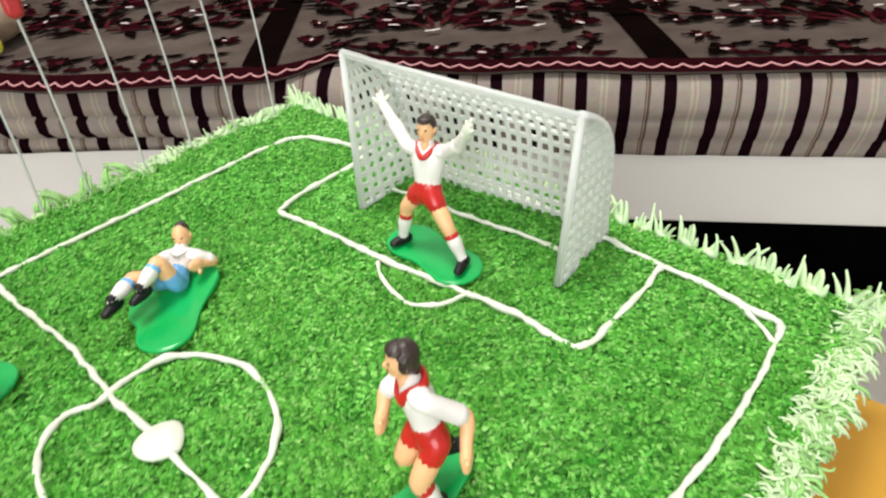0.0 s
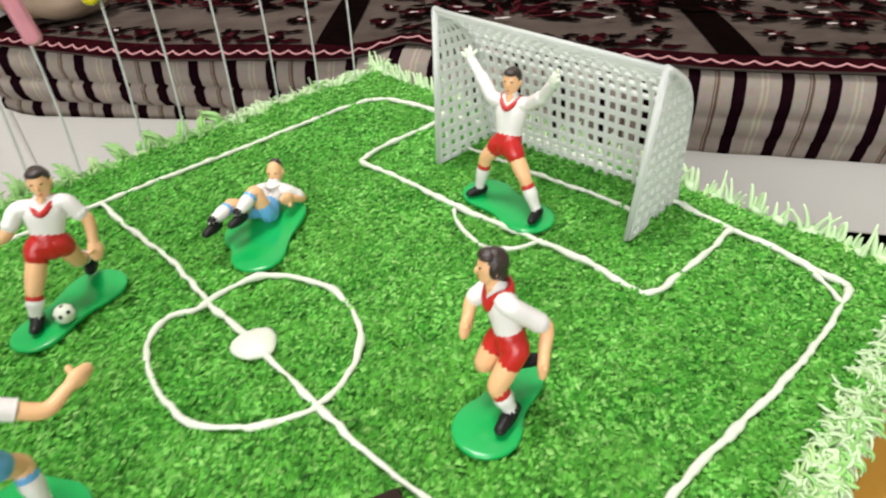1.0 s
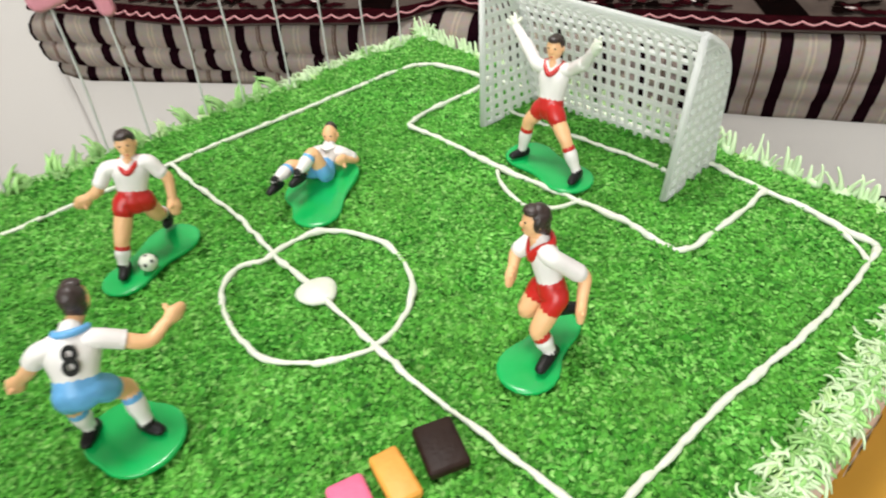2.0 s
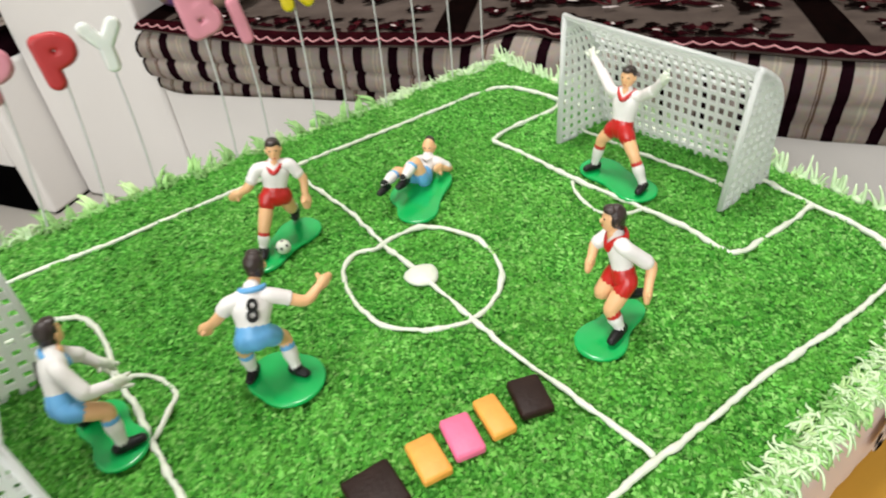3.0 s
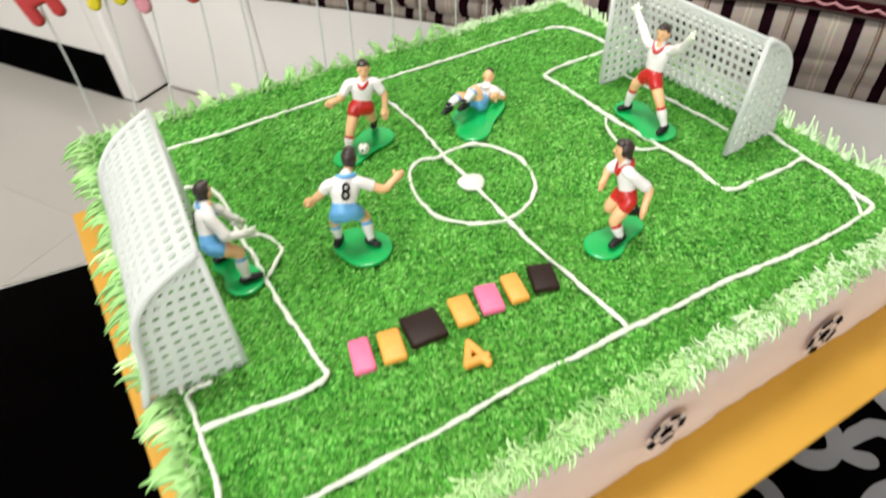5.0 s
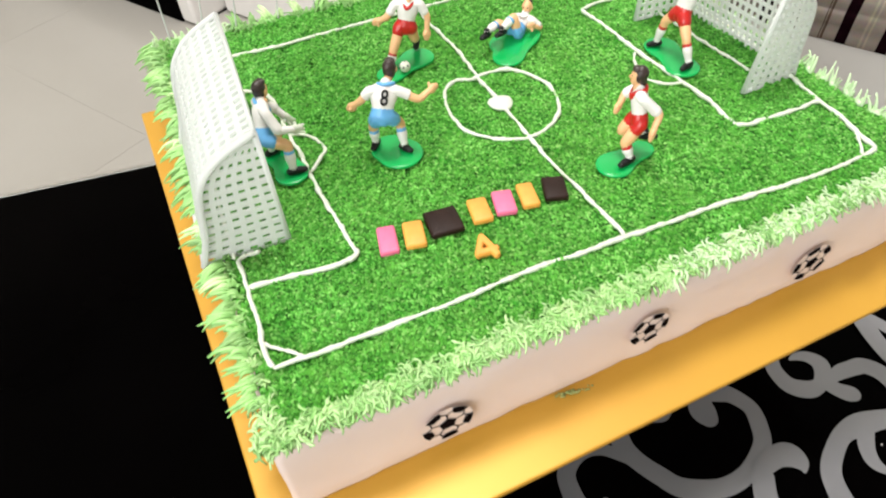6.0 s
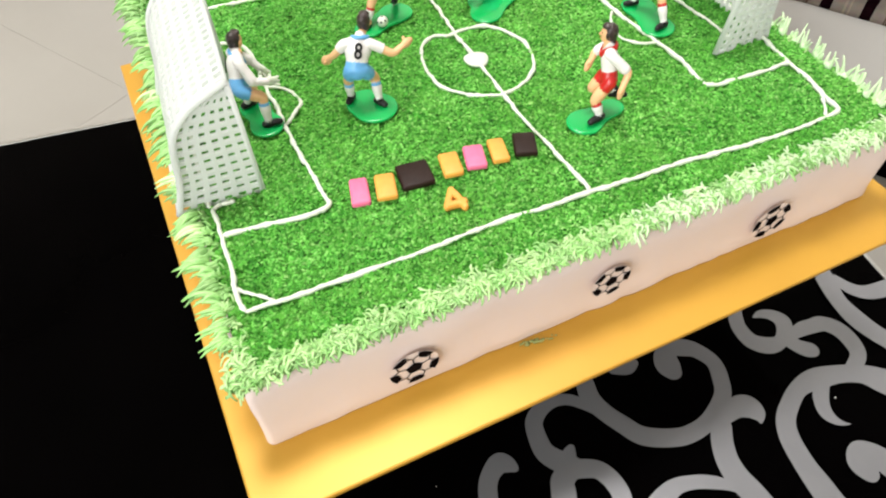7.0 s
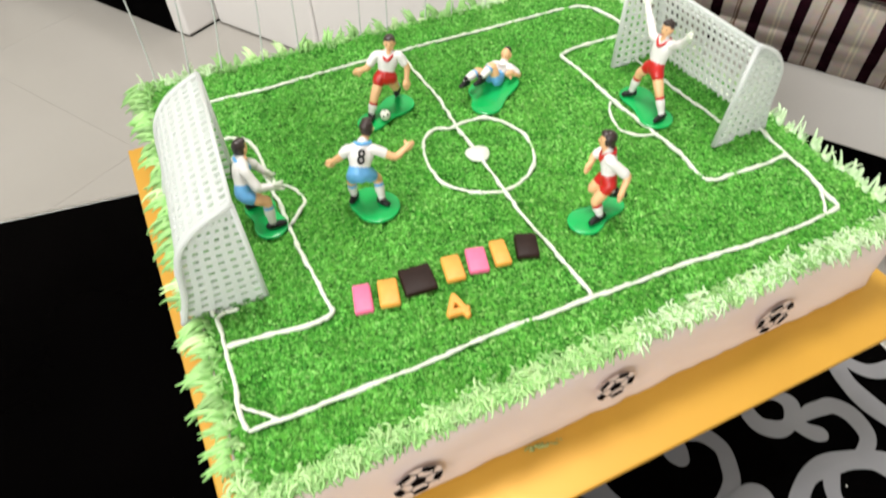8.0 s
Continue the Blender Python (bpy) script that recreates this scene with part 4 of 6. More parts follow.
        limb(bm, [(*(W + hd * 0.001), 0.0012), (*(W + hd * 0.002 + hd.orthogonal() * 0.0026), 0.0009)], wh if gloves else sk, 6)
        if gloves:
            for q in (-1, 0, 1):
                o = hd.orthogonal().normalized() * (0.0016 * q)
                limb(bm, [(*(W + hd * 0.0035 + o), 0.0010), (*(W + hd * 0.0066 + o * 1.4), 0.0008)], wh, 6)
    if ball_at:
        c = Vector(ball_at) / 1000
        ball(bm, c, 0.0038, wh, 16, 10)
        for d in ((0, 0, 1), (0.9, 0, 0.3), (-0.5, 0.75, 0.3), (-0.5, -0.75, 0.3), (0.3, -0.8, 0.5), (-0.9, -0.1, 0.1), (0.35, 0.85, 0.2)):
            dv = Vector(d).normalized()
            ball(bm, c + dv * 0.0029, 0.00115, bl, 8, 6)
    ob = part(name, bm, FIG)
    ob.matrix_world = Matrix.Translation((origin[0] / 1000, origin[1] / 1000, PITCH + 0.0004))
    if number:
        lm = letter_mesh(number, 0.0128, 0.0002, 0.0, 0.0002)
        n2 = bmesh.new()
        n2.from_mesh(ob.data)
        before = len(n2.faces)
        back = -face
        zc = che.lerp(pel, 0.10)
        xa = up.cross(back).normalized()
        na = xa.cross(up).normalized()
        mm = Matrix((xa, up, na)).transposed().to_4x4()
        mm.translation = zc + na * 0.0056 + up * 0.0005
        lm.transform(Matrix.Translation(mm.translation) @ mm.to_3x3().to_4x4() @ Matrix.Diagonal((0.74, 1, 1, 1)))
        n2.from_mesh(lm)
        n2.faces.ensure_lookup_table()
        for f in n2.faces[before:]:
            f.material_index = bl
        n2.to_mesh(ob.data)
        n2.free()
        bpy.data.meshes.remove(lm)
    return tagged(ob, label, "toy footballer", "toy footballers on the cake")


footballer("toy_footballer", (222, 50), [(-6.5, 2, 11.2), (16, 7.5, 7.8)], dict(
    face=(-0.87, 0.5), look=(-0.85, 0.52), pelvis=(6.2, 4.0, 28), chest=(7, 8.5, 39), neck=(7.5, 11, 46), head=(6.5, 12.5, 51.5),
    sl=(4.5, 4, 43), sr=(10.5, 14.5, 43), el=(13, -3, 34), wl=(9, -6, 26), er=(4.5, 18.5, 36.5), wr=(1, 17, 32),
    hl=(5.6, 1.4, 27), hr=(5.6, 8.4, 27), kl=(-1, 3, 15), al=(1, -1, 6), tl=(-6, -3, 4.6), kr=(1, 10.5, 18), ar=(13, 5, 17), tr=(18, 1.5, 14)),
    rd, "running toy footballer, white shirt and red shorts, green base", slim=0.76, sleeve=0.82, mane=True, collar=0.0019)
footballer("toy_footballer", (100, 120), [(2, 4, 12.8), (5.5, -3, 14)], dict(
    face=(0.30, 0.95), look=(0.55, 0.85), pelvis=(-1.5, 1, 29.5), chest=(1.5, 4.5, 39), neck=(5, 7.5, 46.5), head=(9.5, 12.5, 50.5),
    sl=(-5.5, 8, 42), sr=(9.5, 2.5, 41.5), el=(-10.5, 10.5, 36), wl=(-14.5, 14.5, 31), er=(20.5, -1.5, 35), wr=(29, 1.5, 36.5),
    hl=(-4.5, 2, 28), hr=(1.5, 0, 28), kl=(-6, 9, 17), al=(-5.8, 9.5, 5.5), tl=(-8.8, 5.5, 3.8), kr=(9, 3, 18.5), ar=(9, -2, 5.5), tr=(11, -6, 3.8)),
    bu, "toy footballer, white shirt numbered 8, blue shorts, round green base", number="8", cut_at=0.42, sleeve=0.50, slim=1.08)
footballer("toy_footballer", (143, 208), [(-14, -7, 10.5), (11, 5, 12.5)], dict(
    face=(-0.42, -0.9), pelvis=(3, 1.5, 30), chest=(6, 3, 40.5), neck=(8, 4, 47), head=(9, 4.5, 51.8),
    sl=(-1, 7, 43.5), sr=(13.5, 0, 43.5), el=(-8, 7, 36), wl=(-12.5, 10, 33), er=(17.5, -3, 35), wr=(15.5, -6, 26),
    hl=(-1, 2.5, 29), hr=(6, 0, 29), kl=(-8.5, -2, 16), al=(-12.5, -4, 6), tl=(-15, -9, 4.4), kr=(9.5, 4, 17), ar=(14, 14.5, 11), tr=(16, 17.5, 5.5)),
    rd, "toy footballer in white shirt and red shorts dribbling a ball", ball_at=(-4.0, -10, 6.2), cut_at=0.20, sleeve=0.6)
footballer("toy_footballer", (37, 136), [(3, -8, 10.5), (0, 12, 10)], dict(
    face=(0.95, -0.3), look=(0.78, 0.62), pelvis=(-6, -1, 28.5), chest=(-3.5, 5.5, 38), neck=(-1, 10.5, 43.5), head=(0.5, 14, 47.5),
    sl=(-3.5, 13, 41.5), sr=(-1.5, 0, 41), el=(5, 14, 33), wl=(9, 12, 28), er=(2.5, -6.5, 32), wr=(10.5, -5.5, 29.5),
    hl=(-5.5, 3.5, 26.5), hr=(-5.5, -4.5, 26.5), kl=(2, 9, 18), al=(-4, 13, 6), tl=(2, 15, 4.4), kr=(5, -7, 21), ar=(4.5, -10.5, 6), tr=(11, -11, 4.4)),
    bu, "toy goalkeeper in white shirt, blue shorts and white gloves, crouching", number="1", gloves=True, long_sleeves=True, slim=0.80)
footballer("toy_footballer", (314, 131), [(2, 16, 12.5), (-1, -12, 12.5)], dict(
    face=(-0.93, -0.33), look=(-0.95, -0.3), pelvis=(2.5, 4, 32), chest=(5, 5, 44.5), neck=(6.5, 6, 53), head=(7, 6.5, 58),
    sl=(8, -2.5, 50), sr=(3, 13.5, 50), el=(6, -11, 56), wl=(3.5, -17.5, 64), er=(6, 23.5, 56), wr=(9.5, 33, 60.5),
    hl=(1.5, 0, 30), hr=(1.5, 8.5, 30), kl=(-0.5, -8.5, 20.5), al=(0, -16, 6), tl=(-6, -18, 4.4), kr=(-1.5, 13.5, 22.5), ar=(-2.5, 17, 6), tr=(-8, 18, 4.4)),
    rd, "toy goalkeeper with both arms raised, white shirt and red shorts", gloves=True, long_sleeves=True, cut_at=0.22)


def slope(x, y):
    """The moulded mound under the fallen player."""
    t = (x * 0.62 + y * 0.78 + 0.004) / 0.030
    return 0.0045 * max(0.0, min(1.0, t)) ** 1.3


footballer("toy_footballer", (226, 198), [(-13.5, -14, 12), (-7, 2, 13), (13, 3, 8.5)], dict(
    face=(-0.75, -0.45), look=(-0.7, -0.6), pelvis=(4.5, 5, 7), chest=(10, 10, 11), neck=(13.5, 13, 15), head=(16, 15, 18.5),
    sl=(15.5, 6, 12), sr=(6, 14, 13), el=(21, 3.5, 7), wl=(14.5, 2, 10), er=(1, 17, 10), wr=(-2, 13, 10),
    hl=(2, 2, 8), hr=(-1.5, 6.5, 9), kl=(-1, 4, 19.5), al=(-12, 0, 15.5), tl=(-17, -2, 12.5), kr=(-11, 8, 15.5), ar=(-22.5, 3, 15), tr=(-27.5, 0.5, 12)),
    bu, "fallen toy footballer in white shirt and blue shorts sitting back", ramp=slope, crop=True, slim=0.72, collar=0.0006, collar_mat=sh)

# ---- sugar pieces on the lawn: a name row as plain bars, and the figure 4 ----
def sugar_bar(x, y, w, h, turn, colour, label):
    bm = bmesh.new()
    box(bm, -w / 2, -h / 2, 0, w / 2, h / 2, 0.0042, 0.0014)
    for v in bm.verts:
        v.co.x += 0.0004 * noise.noise(v.co * 300)
    ob = part("sugar_bar", bm, FONDANT[colour])
    ob.matrix_world = pose(x / 1000, y / 1000, PITCH - 0.0004, 0, 0, turn)
    return tagged(ob, label, "cake decoration", "sugar pieces on the cake")


for x, y, w, h, turn, colour in ((74, 51.5, 0.0105, 0.0195, -11, "pink"), (88.5, 49.5, 0.0115, 0.0185, -12, "orange"), (106.5, 51.5, 0.0190, 0.0190, -4, "brown"),
                                 (128, 51, 0.0115, 0.0180, -9, "orange"), (143, 51, 0.0120, 0.0180, -14, "pink"), (157.5, 50.5, 0.0100, 0.0185, -11, "orange"),
                                 (174, 49, 0.0135, 0.0180, -20, "brown")):
    names = {"pink": "thick pink sugar bar lying on the green lawn", "orange": "thick orange sugar bar lying on the green lawn", "brown": "dark chocolate bar lying on the green lawn"}
    sugar_bar(x, y, w, h, turn, colour, names[colour])
# soft letters built of rounded strokes, in units of their height
STROKES = {
    "H": [[(-0.34, -0.5), (-0.34, 0.5)], [(0.34, -0.5), (0.34, 0.5)], [(-0.34, 0.0), (0.34, 0.0)]],
    "A": [[(-0.38, -0.5), (-0.16, 0.18), (0.0, 0.5)], [(0.38, -0.5), (0.16, 0.18), (0.0, 0.5)], [(-0.22, -0.12), (0.22, -0.12)]],
    "P": [[(-0.25, -0.5), (-0.25, 0.48)], [(-0.25, 0.48), (0.08, 0.48), (0.30, 0.36), (0.30, 0.12), (0.08, 0.0), (-0.25, 0.0)]],
    "Y": [[(-0.36, 0.5), (0.0, 0.02)], [(0.36, 0.5), (0.0, 0.02)], [(0.0, 0.02), (0.0, -0.5)]],
    "B": [[(-0.28, -0.5), (-0.28, 0.5)], [(-0.28, 0.5), (0.06, 0.5), (0.24, 0.38), (0.22, 0.14), (-0.2, 0.02)], [(-0.2, 0.02), (0.16, 0.02), (0.32, -0.16), (0.26, -0.42), (-0.28, -0.5)]],
    "I": [[(0.0, -0.5), (0.0, 0.5)]],
    "R": [[(-0.28, -0.5), (-0.28, 0.5)], [(-0.28, 0.5), (0.08, 0.5), (0.28, 0.36), (0.26, 0.12), (-0.2, 0.0)], [(0.0, 0.0), (0.34, -0.5)]],
    "T": [[(-0.36, 0.46), (0.36, 0.46)], [(0.0, 0.46), (0.0, -0.5)]],
    "D": [[(-0.3, -0.5), (-0.3, 0.5)], [(-0.3, 0.5), (0.1, 0.46), (0.34, 0.18), (0.34, -0.18), (0.1, -0.46), (-0.3, -0.5)]],
    "4": [[(0.02, 0.5), (-0.36, -0.26)], [(-0.36, -0.26), (0.36, -0.22)], [(0.02, 0.5), (0.16, 0.10), (0.30, -0.48)]],
}


def stroke_letter(ch, height, thick, deep):
    """A moulded letter standing in the XZ plane: flat faces, rounded rims, soft strokes."""
    A, B = [], []
    for line in STROKES[ch]:
        pts = smooth_path([(x * height, z * height) for x, z in line], 4) if len(line) > 2 else [np.array(p) * height for p in line]
        A += list(pts[:-1])
        B += list(pts[1:])
    A, B = np.array(A), np.array(B)
    step = thick / 4.5
    half = int((0.5 * height + 1.4 * thick) / step) + 1
    ax = np.arange(-half, half + 1) * step
    X, Y = np.meshgrid(ax, ax, indexing="ij")

    def nearest(P):
        ab = B - A
        t = np.clip(((P[:, None] - A) * ab).sum(-1) / ((ab * ab).sum(-1) + 1e-12), 0, 1)
        Q = A + t[..., None] * ab
        d = np.linalg.norm(P[:, None] - Q, axis=-1)
        k = d.argmin(1)
        return d[np.arange(len(P)), k], Q[np.arange(len(P)), k]
    mid, _ = nearest(np.stack([(X[:-1, :-1] + step / 2).ravel(), (Y[:-1, :-1] + step / 2).ravel()], 1))
    cell = (mid < thick).reshape(X.shape[0] - 1, -1)
    padded = np.pad(cell, 1)
    around = np.stack([padded[:-1, :-1], padded[1:, :-1], padded[:-1, 1:], padded[1:, 1:]]).sum(0)
    bm = bmesh.new()
    top, low = {}, {}
    for i, j in zip(*np.nonzero(around)):
        p = np.array([[X[i, j], Y[i, j]]])
        d, q = nearest(p)
        d, q, p = float(d[0]), q[0], p[0]
        if around[i, j] < 4:
            p = q + (p - q) / max(d, 1e-9) * thick
            top[i, j] = low[i, j] = bm.verts.new((p[0], 0, p[1]))
        else:
            h = deep * max(0.0, 1 - min(1.0, d / thick) ** 4) ** 0.3
            top[i, j], low[i, j] = bm.verts.new((p[0], -h, p[1])), bm.verts.new((p[0], h, p[1]))
    for i, j in zip(*np.nonzero(cell)):
        q = [(i, j), (i + 1, j), (i + 1, j + 1), (i, j + 1)]
        bm.faces.new([top[k] for k in q])
        if any(low[k] is not top[k] for k in q):
            bm.faces.new([low[k] for k in reversed(q)])
    bmesh.ops.recalc_face_normals(bm, faces=bm.faces)
    return bm


four = part("sugar_number", stroke_letter("4", 0.0138, 0.0020, 0.0022), FONDANT["orange"])
four.matrix_world = pose(0.1190, 0.0250, PITCH + 0.0020, -90, 0, -6)
tagged(four, "orange sugar figure 4 lying on the green lawn", "cake decoration", "sugar pieces on the cake")

# ---- letter picks along the far edge ----
PICKS = [("H", "red", -0.0075, -0.0095, 0.5965, 3, 14), ("A", "yellow", 0.0292, 0.0155, 0.5965, 4, 2), ("P", "pink", 0.0540, 0.0405, 0.5885, 6, 2), ("P", "red", 0.0852, 0.0745, 0.5878, 5, 3),
         ("Y", "white", 0.1103, 0.1050, 0.5885, 4, 0), ("B", "pink", 0.1643, 0.1590, 0.5935, 8, 6), ("I", "pink", 0.1868, 0.1830, 0.5825, 4, 8), ("R", "yellow", 0.2245, 0.2180, 0.5945, 8, 4),
         ("T", "red", 0.2480, 0.2430, 0.6070, 4, -4), ("H", "white", 0.2800, 0.2760, 0.6130, 6, 3), ("D", "yellow", 0.3100, 0.3060, 0.6110, 2, -3), ("A", "pink", 0.3400, 0.3370, 0.6110, 5, 2), ("Y", "red", 0.3710, 0.3670, 0.6090, 3, 0)]
for ch, colour, x, xb, z, yaw, tilt in PICKS:
    low = Vector((xb, 0.3215, PITCH - 0.006))
    g = thing("letter_pick", pose(x, 0.325, z, 0, 0, 0), f"{colour} wax letter {ch} on a thin clear stick in the cake", "cake topper", "letter picks of the greeting")
    lo = part("letter", stroke_letter(ch, 0.0207, 0.0049 if ch in "PB" else 0.0042, 0.0030), WAX[colour], g)
    lo.matrix_local = Matrix.Rotation(radians(-yaw - 4), 4, "Z") @ Matrix.Rotation(radians(-tilt), 4, "Y") @ Matrix.Rotation(radians(-6), 4, "X")
    bm = bmesh.new()
    a, b = low - Vector((x, 0.325, z)), Vector((0, 0.0028, -0.004))
    mid = a.lerp(b, 0.5) + Vector((0.0012, 0, 0))
    tube(bm, [tuple(q) for q in smooth_path([tuple(a), tuple(mid), tuple(b)], 6)], 0.00062, 6)
    part("stick", bm, WIRE, g, "thin clear plastic stick")

# ---- sofas ----
F = 0.83          # front of the main sofa's boxes, in the room's axes


def room_part(name, boxes, mat, parent, label="", bevel=0.004):
    bm = bmesh.new()
    for b in boxes:
        box(bm, *b, bevel)
    return flat_part(name, bm, mat, parent, label)


sofa = thing("sofa", ROOM, "ivory box sofa with black plinth and a broad arm", "sofa")
room_part("front_panel", [(-0.118, F, 0.188, 1.75, F + 0.03, 0.288)], LAMINATE, sofa, "ivory front board")
room_part("storage_front", [(-0.799, F, 0.012, -0.12, F + 0.031, 0.288)], LAMINATE, sofa)
room_part("plinth", [(-0.11, F + 0.09, 0.0, 1.72, F + 0.11, 0.187)], KICK, sofa, "black recessed plinth")
room_part("seat_board", [(-0.799, F + 0.032, 0.26, 1.75, 1.70, 0.288)], LAMINATE, sofa)
room_part("arm", [(-1.132, F - 0.004, 0.003, -0.801, 1.70, 0.60)], LAMINATE, sofa, "broad ivory arm panel", 0.008)
room_part("arm_foot", [(-1.12, F + 0.012, 0.0, -0.81, 1.68, 0.0028)], KICK, sofa, bevel=0.0)
room_part("back", [(-0.799, 1.60, 0.29, 1.75, 1.70, 0.80)], LAMINATE, sofa, bevel=0.01)
room_part("end_panel", [(1.752, F, 0.0, 1.80, 1.70, 0.60)], LAMINATE, sofa, bevel=0.006)


def mattress(name, s0, s1, front, back, z0, z1, label):
    """A soft mattress: rounded front in two rolls, uneven."""
    bm = bmesh.new()
    h = z1 - z0
    prof = [(front + 0.05, 0.002), (front + 0.026, 0.004), (front + 0.020, 0.012), (front + 0.019, 0.022), (front + 0.024, 0.028), (front + 0.009, 0.034), (front + 0.001, 0.044), (front + 0.001, 0.0565),
            (front + 0.0075, 0.0600), (front + 0.001, 0.0635), (front - 0.001, 0.078), (front + 0.003, 0.094), (front + 0.012, 0.106), (front + 0.03, 0.1135), (front + 0.07, 0.116), (back, 0.116)]
    n = 90
    rings = []

    def drop(s):
        """How far the lower roll droops over the board: most at the arm."""
        return -0.017 / (1 + math.exp((s - 0.02) / 0.05)) - 0.016 * max(0.0, min(1.0, (-0.42 - s) / 0.34))
    for i in range(n + 1):
        s = s0 + (s1 - s0) * i / n
        end = min(1.0, min(i, n - i) / 2.0)
        taper = 0.75 + 0.25 * math.sqrt(end)
        plain = max(0.0, min(1.0, (s - 0.05) / 0.15))          # further along the two rolls become one
        ring = []
        for k, (y, z) in enumerate(prof):
            if plain > 0:
                full = front + 0.012 * math.cos(math.pi * min(1, z / 0.116)) ** 2
                y = y + (full - y) * 0.75 * plain if k < 12 else y
            w = 0.004 * noise.noise(Vector((s * 6, z * 30, 1))) + 0.0022 * noise.noise(Vector((s * 22, z * 60, 4)))
            sag = 0.004 * noise.noise(Vector((s * 3, 0, 7)))
            hang = drop(s) * max(0.0, 1 - z / 0.07) if y < F - 0.0015 else 0.0
            ring.append(bm.verts.new((s, y + w, z0 + z * h / 0.116 * taper + hang + (sag if z > 0.05 else 0) + (h * (1 - taper) / 2))))
        rings.append(ring)
    for a, b in zip(rings, rings[1:]):
        for k in range(len(prof) - 1):
            bm.faces.new((a[k], b[k], b[k + 1], a[k + 1]))
        bm.faces.new((a[-1], b[-1], b[0], a[0]))
    bm.faces.new(rings[0])
    bm.faces.new(list(reversed(rings[-1])))
    bmesh.ops.recalc_face_normals(bm, faces=bm.faces)
    ob = part(name, bm, TICKING)
    ob.matrix_world = ROOM
    bm = bmesh.new()
    run = [s0 + 0.02 + (min(s1, 0.0) - s0 - 0.04) * k / 60 for k in range(61)]
    tube(bm, [(s, front + 0.017 + 0.004 * noise.noise(Vector((s * 6, 0.028 * 30, 1))), z0 + 0.0285 * h / 0.116 - 0.004 + 0.5 * (drop(s) + 0.017)) for s in run], 0.0022, 6)
    part("piping", bm, TICKING, ob, "sewn cord along the fold")
    return tagged(ob, label, "mattress")


MZ1 = 0.396
mattress("mattress", -0.797, 1.74, 0.803, 1.58, 0.2885, MZ1, "striped beige and maroon mattress on the ivory sofa")


